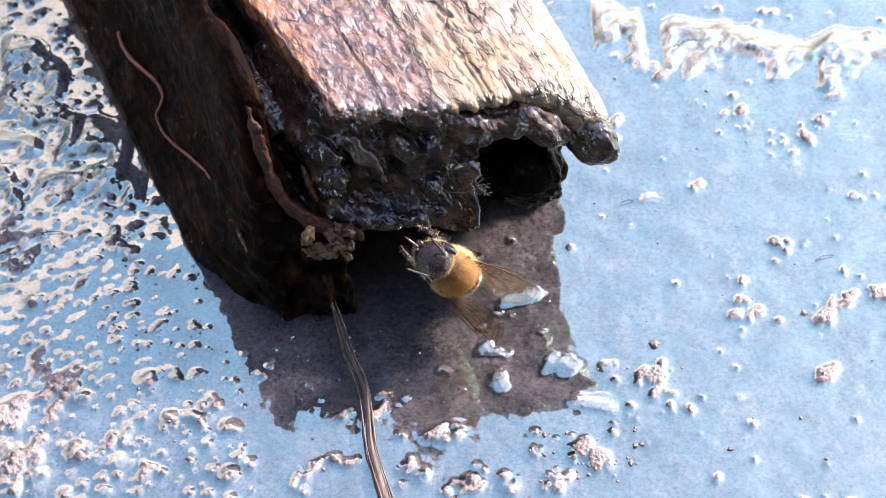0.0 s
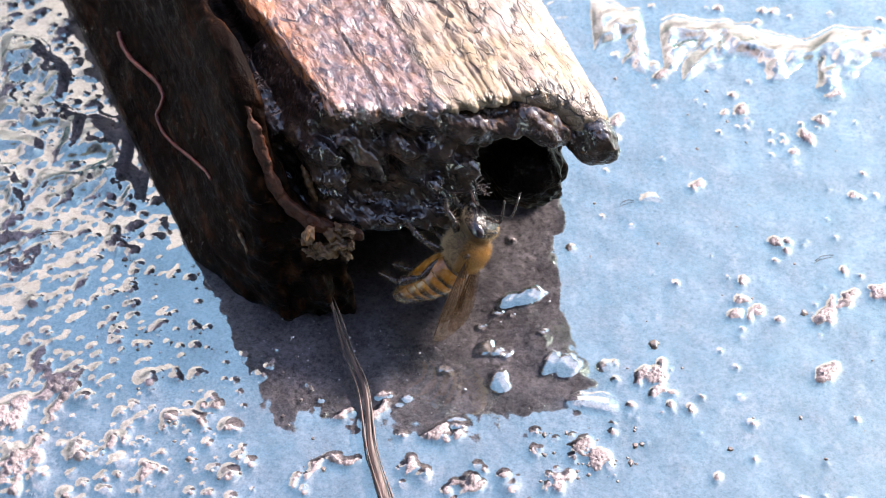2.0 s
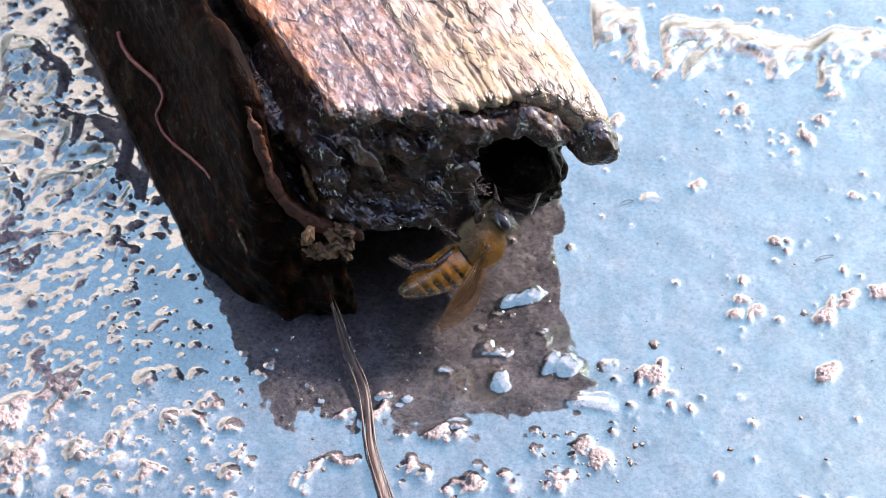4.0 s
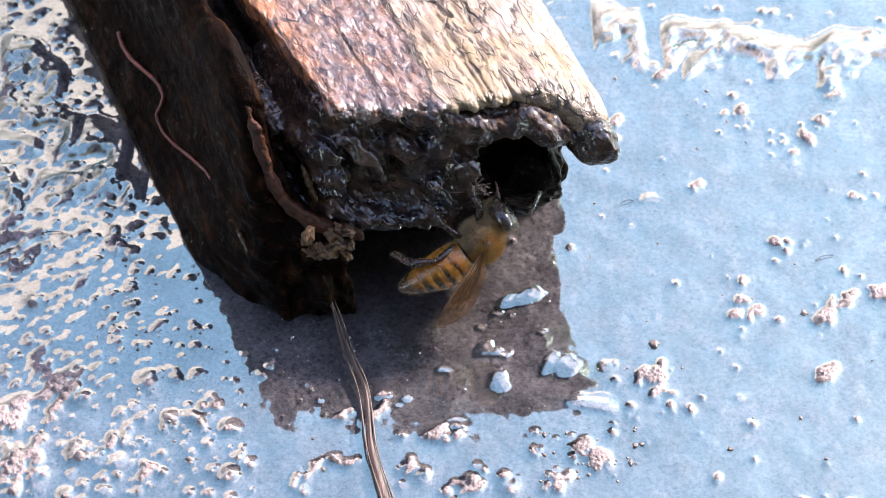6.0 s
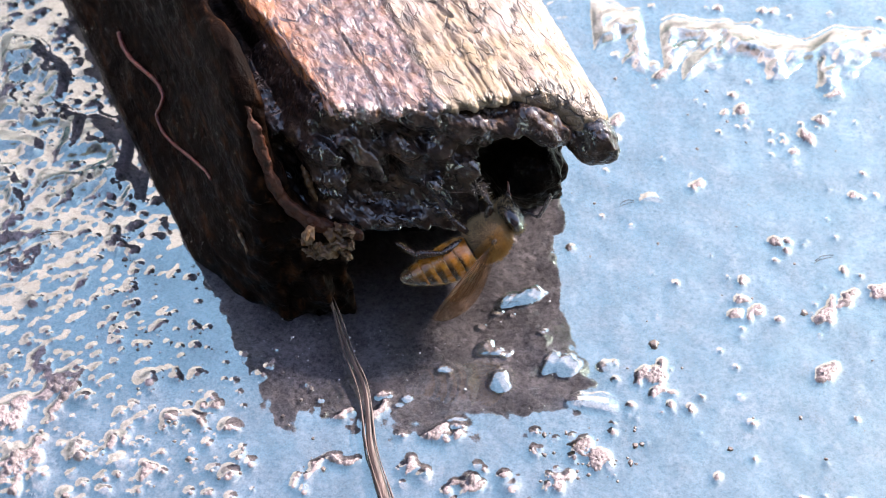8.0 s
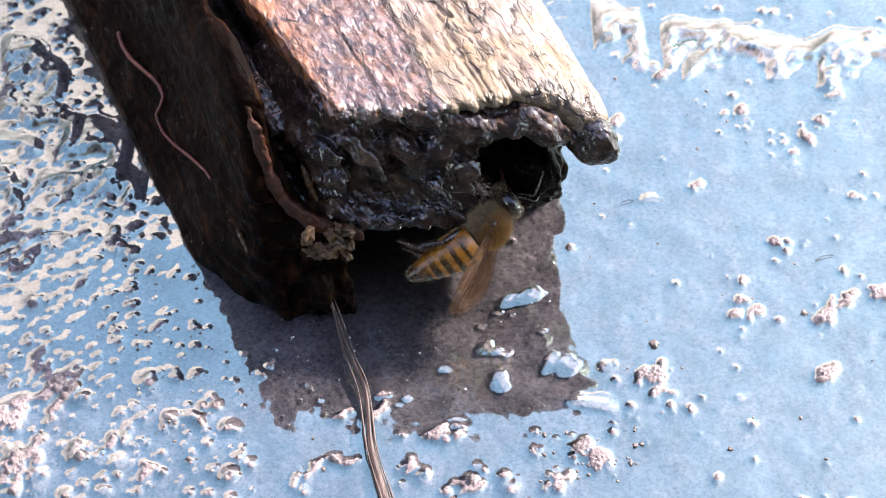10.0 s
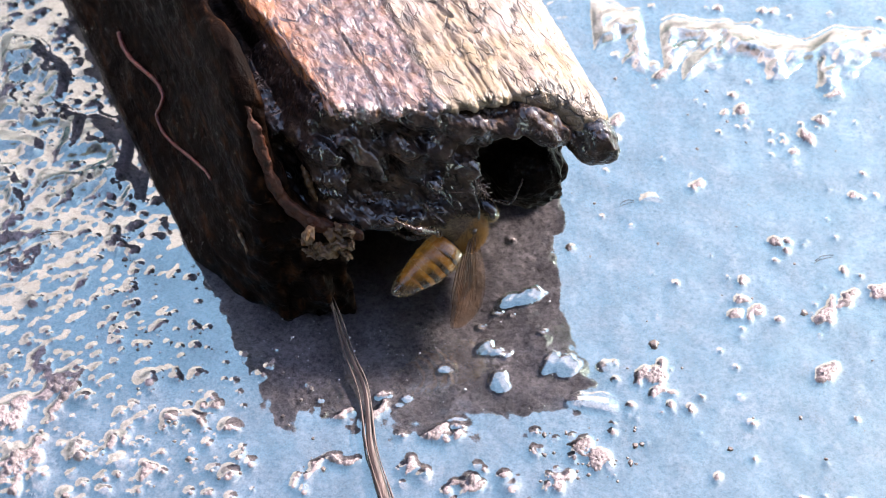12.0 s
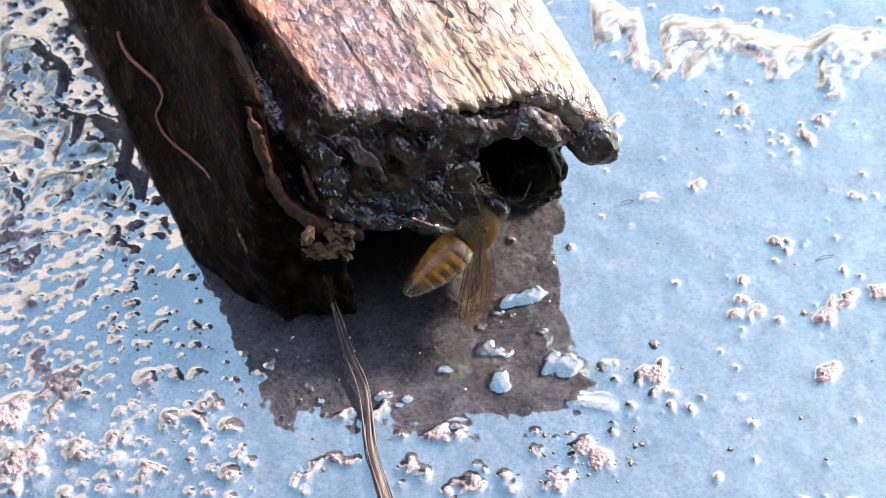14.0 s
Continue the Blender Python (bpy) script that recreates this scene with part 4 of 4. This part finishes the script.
def build_wing(bee, side, length, width, m, name):
    bm = bmesh.new()
    rows, n, k = [], 26, 10
    for layer in (0.012, -0.012):
        rr = []
        for i in range(n + 1):
            t = i / n
            lead, trail = wing_outline(length, width, t)
            rr.append([bm.verts.new((-length * t, side * (lead - (lead + trail) * j / k),
                                     layer + 0.10 * math.sin(j / k * 5 + t * 3) * math.sin(math.pi * t) - 0.25 * t * t)) for j in range(k + 1)])
        rows.append(rr)
    for li, rr in enumerate(rows):
        for i in range(n):
            for j in range(k):
                f = (rr[i][j], rr[i + 1][j], rr[i + 1][j + 1], rr[i][j + 1])
                bm.faces.new(f if li == 0 else f[::-1])
    w = part(name, bm, WING, bee, "smoky see-through wing with brown veins")
    w.matrix_basis = m
    for a, b, r in ((0.02, 0.02, 0.055), (0.12, 0.30, 0.035), (0.30, 0.62, 0.03), (0.42, 0.86, 0.026)):
        bm = bmesh.new()
        pts = []
        for i in range(13):
            t = i / 12 * (0.94 - b * 0.3)
            lead, trail = wing_outline(length, width, t)
            f = a + (b - a) * t
            pts.append((-length * t, side * (lead - (lead + trail) * f), 0.03 + 0.10 * math.sin(f * 5 + t * 3) * math.sin(math.pi * t) - 0.25 * t * t))
        tube(bm, pts, [r * (1 - 0.5 * i / 12) for i in range(13)], 6)
        part("vein", bm, VEIN, w)
    return w


def build_leg(bee, hip, knee, ankle, foot, fat=1.0):
    """femur (the leg itself) > tibia, foot."""
    h = Vector(hip)
    k, a, f = Vector(knee) - h, Vector(ankle) - h, Vector(foot) - h
    bm = bmesh.new()
    tube(bm, smooth_path([(0, 0, 0), k * 0.4 + Vector((0, 0, 0.05)), k], 6), [0.19 + 0.13 * math.sin(math.pi * i / 12) for i in range(13)], 10)
    leg = part("leg", bm, LEG, bee, "dark hairy leg")
    leg.matrix_basis = Matrix.Translation(h * S)
    bm = bmesh.new()
    tube(bm, smooth_path([k, (k + a) * 0.5, a], 6), [(0.15 + 0.26 * (i / 12) ** 0.8 * fat) * (1 if i < 11 else 0.7) for i in range(13)], 10)
    part("tibia", bm, LEG, leg)
    bm = bmesh.new()
    pts = smooth_path([a, a + (f - a) * 0.45, f], 8)
    tube(bm, pts, [(0.22 if i < 8 else 0.13) * (1 - 0.018 * i) * (1 + 0.18 * math.cos(i * 1.9)) for i in range(len(pts))], 8)
    part("foot", bm, TARSUS, leg, "red-brown foot")
    spots = []
    rs = np.random.RandomState(int(abs(hip[0]) * 100) + 5)
    for p0, p1, r in ((Vector(), k, 0.25), (k, a, 0.3), (a, f, 0.15)):
        side = (p1 - p0).orthogonal().normalized()
        other = (p1 - p0).normalized().cross(side)
        for _ in range(34):
            q = rs.uniform(0, 6.28)
            nrm = side * math.cos(q) + other * math.sin(q)
            spots.append((p0.lerp(p1, rs.uniform(0.05, 0.95)) + nrm * r * 0.8, nrm))
    hairs("bristles", leg, spots, 0.40, FUR_PALE, 51, (0, 0, -0.2), 0.010)
    return leg


def build_bee():
    bee = tagged(new("honey_bee"), "golden-brown honey bee clinging to the rotten end of the beam", "bee")
    bee.scale = (0.88, 0.88, 0.88)
    parts = {"thorax": build_thorax(bee), "head": build_head(bee), "abdomen": build_abdomen(bee)}
    for s, tag in ((1, "left"), (-1, "right")):
        parts["wing_" + tag] = build_wing(bee, s, 7.9, 2.0, Matrix(), "forewing")
        parts["hind_" + tag] = build_wing(bee, s, 5.4, 1.4, Matrix(), "hindwing")
        parts["front_" + tag] = build_leg(bee, (1.1, s * 0.8, -1.2), (2.1, s * 1.4, -1.5), (2.4, s * 1.3, -2.6), (3.1, s * 1.0, -3.2), 0.5)
        parts["mid_" + tag] = build_leg(bee, (-0.8, s * 0.9, -1.3), (-0.85, s * 1.5, -3.0), (-0.6, s * 1.4, -4.2), (-0.3, s * 1.1, -5.3), 0.7)
        parts["rear_" + tag] = build_leg(bee, (-1.6, s * 0.9, -1.3), (-3.4, s * 1.9, -1.7), (-4.9, s * 1.8, -3.2), (-5.3, s * 1.5, -5.0), 1.2)
    return bee, parts


BEE, LIMB = build_bee()
# the camera's own right, up and back, in which the bee's headings are given
RIGHT, UP, BACK = Vector((1, 0, 0)), Vector((0, math.sin(TILT), math.cos(TILT))), Vector((0, -math.cos(TILT), math.sin(TILT)))


def bee_pose(place, forward, dorsal):
    """A pose from a place in millimetres and headings as (right, up, back)."""
    f = sum((v * c for v, c in zip((RIGHT, UP, BACK), forward)), Vector()).normalized()
    d = sum((v * c for v, c in zip((RIGHT, UP, BACK), dorsal)), Vector())
    d = (d - f * d.dot(f)).normalized()
    l = d.cross(f)
    m = Matrix((f, l, d)).transposed().to_4x4()
    m.translation = Vector(place) * S
    return m


def motions():
    # the bee turns from facing out, over its side, to creeping under the beam
    rows = BEE_ROWS
    walk(BEE, [(t, bee_pose(p, f, d)) for t, p, f, d in rows])
    # wings lie back along the body and twitch
    for s, tag in ((1, "left"), (-1, "right")):
        for key, x, z, yaw in (("wing_", 0.15, 0.80, 12), ("hind_", -0.5, 0.8, 20)):
            walk(LIMB[key + tag], [(t, pose(x * S, s * 1.55 * S, z * S, s * r, p, s * -(yaw + w))) for t, r, p, w in WING_ROWS])
    # head and abdomen nod
    walk(LIMB["head"], [(t, pose(2.55 * S, 0, 0.05 * S, r, -18 + p, y)) for t, r, p, y in HEAD_ROWS])
    walk(LIMB["abdomen"], [(t, pose(-1.55 * S, 0, -0.15 * S, 0, -8 + p, y)) for t, p, y in ABDOMEN_ROWS])
    # legs shift their hold
    for key, (x, y, z) in (("front_", (1.1, 0.8, -1.2)), ("mid_", (-0.8, 0.9, -1.3)), ("rear_", (-1.6, 0.9, -1.3))):
        for s, tag in ((1, "left"), (-1, "right")):
            w = {"front_": 1.0, "mid_": 0.6, "rear_": 0.5}[key]
            walk(LIMB[key + tag], [(t, pose(x * S, s * y * S, z * S, s * a * w, b * w, -s * swing if key == "rear_" else 0)) for t, a, b, swing in LEG_ROWS])


HEAD_ROWS = [(0, 0, 0, 0), (1.5, -8, 4, 6), (3, 0, 6, 0), (14, 0, 6, 0)]
ABDOMEN_ROWS = [(0, -44, 0), (1.5, -40, 0), (2.0, -14, 0), (3, -8, 0), (8.2, -8, 0), (10.5, -8, 0), (11, 4, 0), (14, 6, 0)]
WING_ROWS = [(0, -30, 8, -2), (0.5, -34, 8, -6), (1.5, -38, 8, -10), (2.5, -56, 5, -9), (8.2, -56, 5, -10), (10.5, -54, 14, -12), (11, -60, 20, -12), (12.5, -74, 26, -12), (14, -74, 24, -12)]
LEG_ROWS = [(0, 0, 0, 0), (1, 8, 6, 0), (1.5, -6, -4, 0), (2.5, 0, 0, 0), (8, 2, 2, 0), (11, -4, 6, 5), (11.5, 0, 2, 30), (12.5, 3, -4, 58), (14, 0, 0, 60)]
BEE_ROWS = [
    (0, (0.63, -9.97, 8.78), (-0.58, 0.38, 0.72), (0.45, -0.45, 0.75)),
    (0.5, (0.08, -9.56, 9.15), (0, 0.72, 0.68), (0.05, -0.7, 0.7)),
    (1, (-0.39, -9.06, 9.06), (-0.25, 0.72, 0.62), (0.2, -0.6, 0.75)),
    (1.5, (0.00, -9.12, 9.01), (0.05, 0.78, 0.6), (0.05, -0.6, 0.8)),
    (2, (1.60, -7.67, 8.57), (0.42, 0.8, 0.38), (0.84, -0.45, 0.2)),
    (2.5, (1.68, -7.56, 8.40), (0.45, 0.8, 0.3), (0.84, -0.5, 0.14)),
    (3, (2.61, -6.76, 8.17), (0.58, 0.8, 0.12), (0.8, -0.6, 0.05)),
    (5.5, (2.69, -6.67, 8.25), (0.6, 0.78, 0.1), (0.78, -0.62, 0.05)),
    (6.5, (2.77, -6.53, 8.39), (0.62, 0.76, 0.08), (0.76, -0.62, 0.06)),
    (7.5, (3.14, -6.46, 8.31), (0.68, 0.72, 0.05), (0.74, -0.66, 0.08)),
    (8.2, (3.18, -6.33, 8.29), (0.68, 0.72, 0.03), (0.74, -0.66, 0.1)),
    (10.5, (3.16, -5.20, 8.50), (0.58, 0.8, -0.1), (0.76, -0.55, 0.22)),
    (11, (2.27, -5.14, 8.02), (0.64, 0.74, -0.08), (0.76, -0.62, 0.08)),
    (11.5, (1.87, -4.91, 7.82), (0.62, 0.76, -0.1), (0.8, -0.6, 0)),
    (12.5, (1.18, -5.02, 7.59), (0.58, 0.8, -0.1), (0.82, -0.58, -0.1)),
    (13.3, (1.99, -5.02, 7.59), (0.6, 0.78, -0.1), (0.82, -0.58, -0.12)),
    (14, (2.20, -4.84, 7.75), (0.58, 0.8, -0.1), (0.82, -0.58, -0.12)),
]
motions()
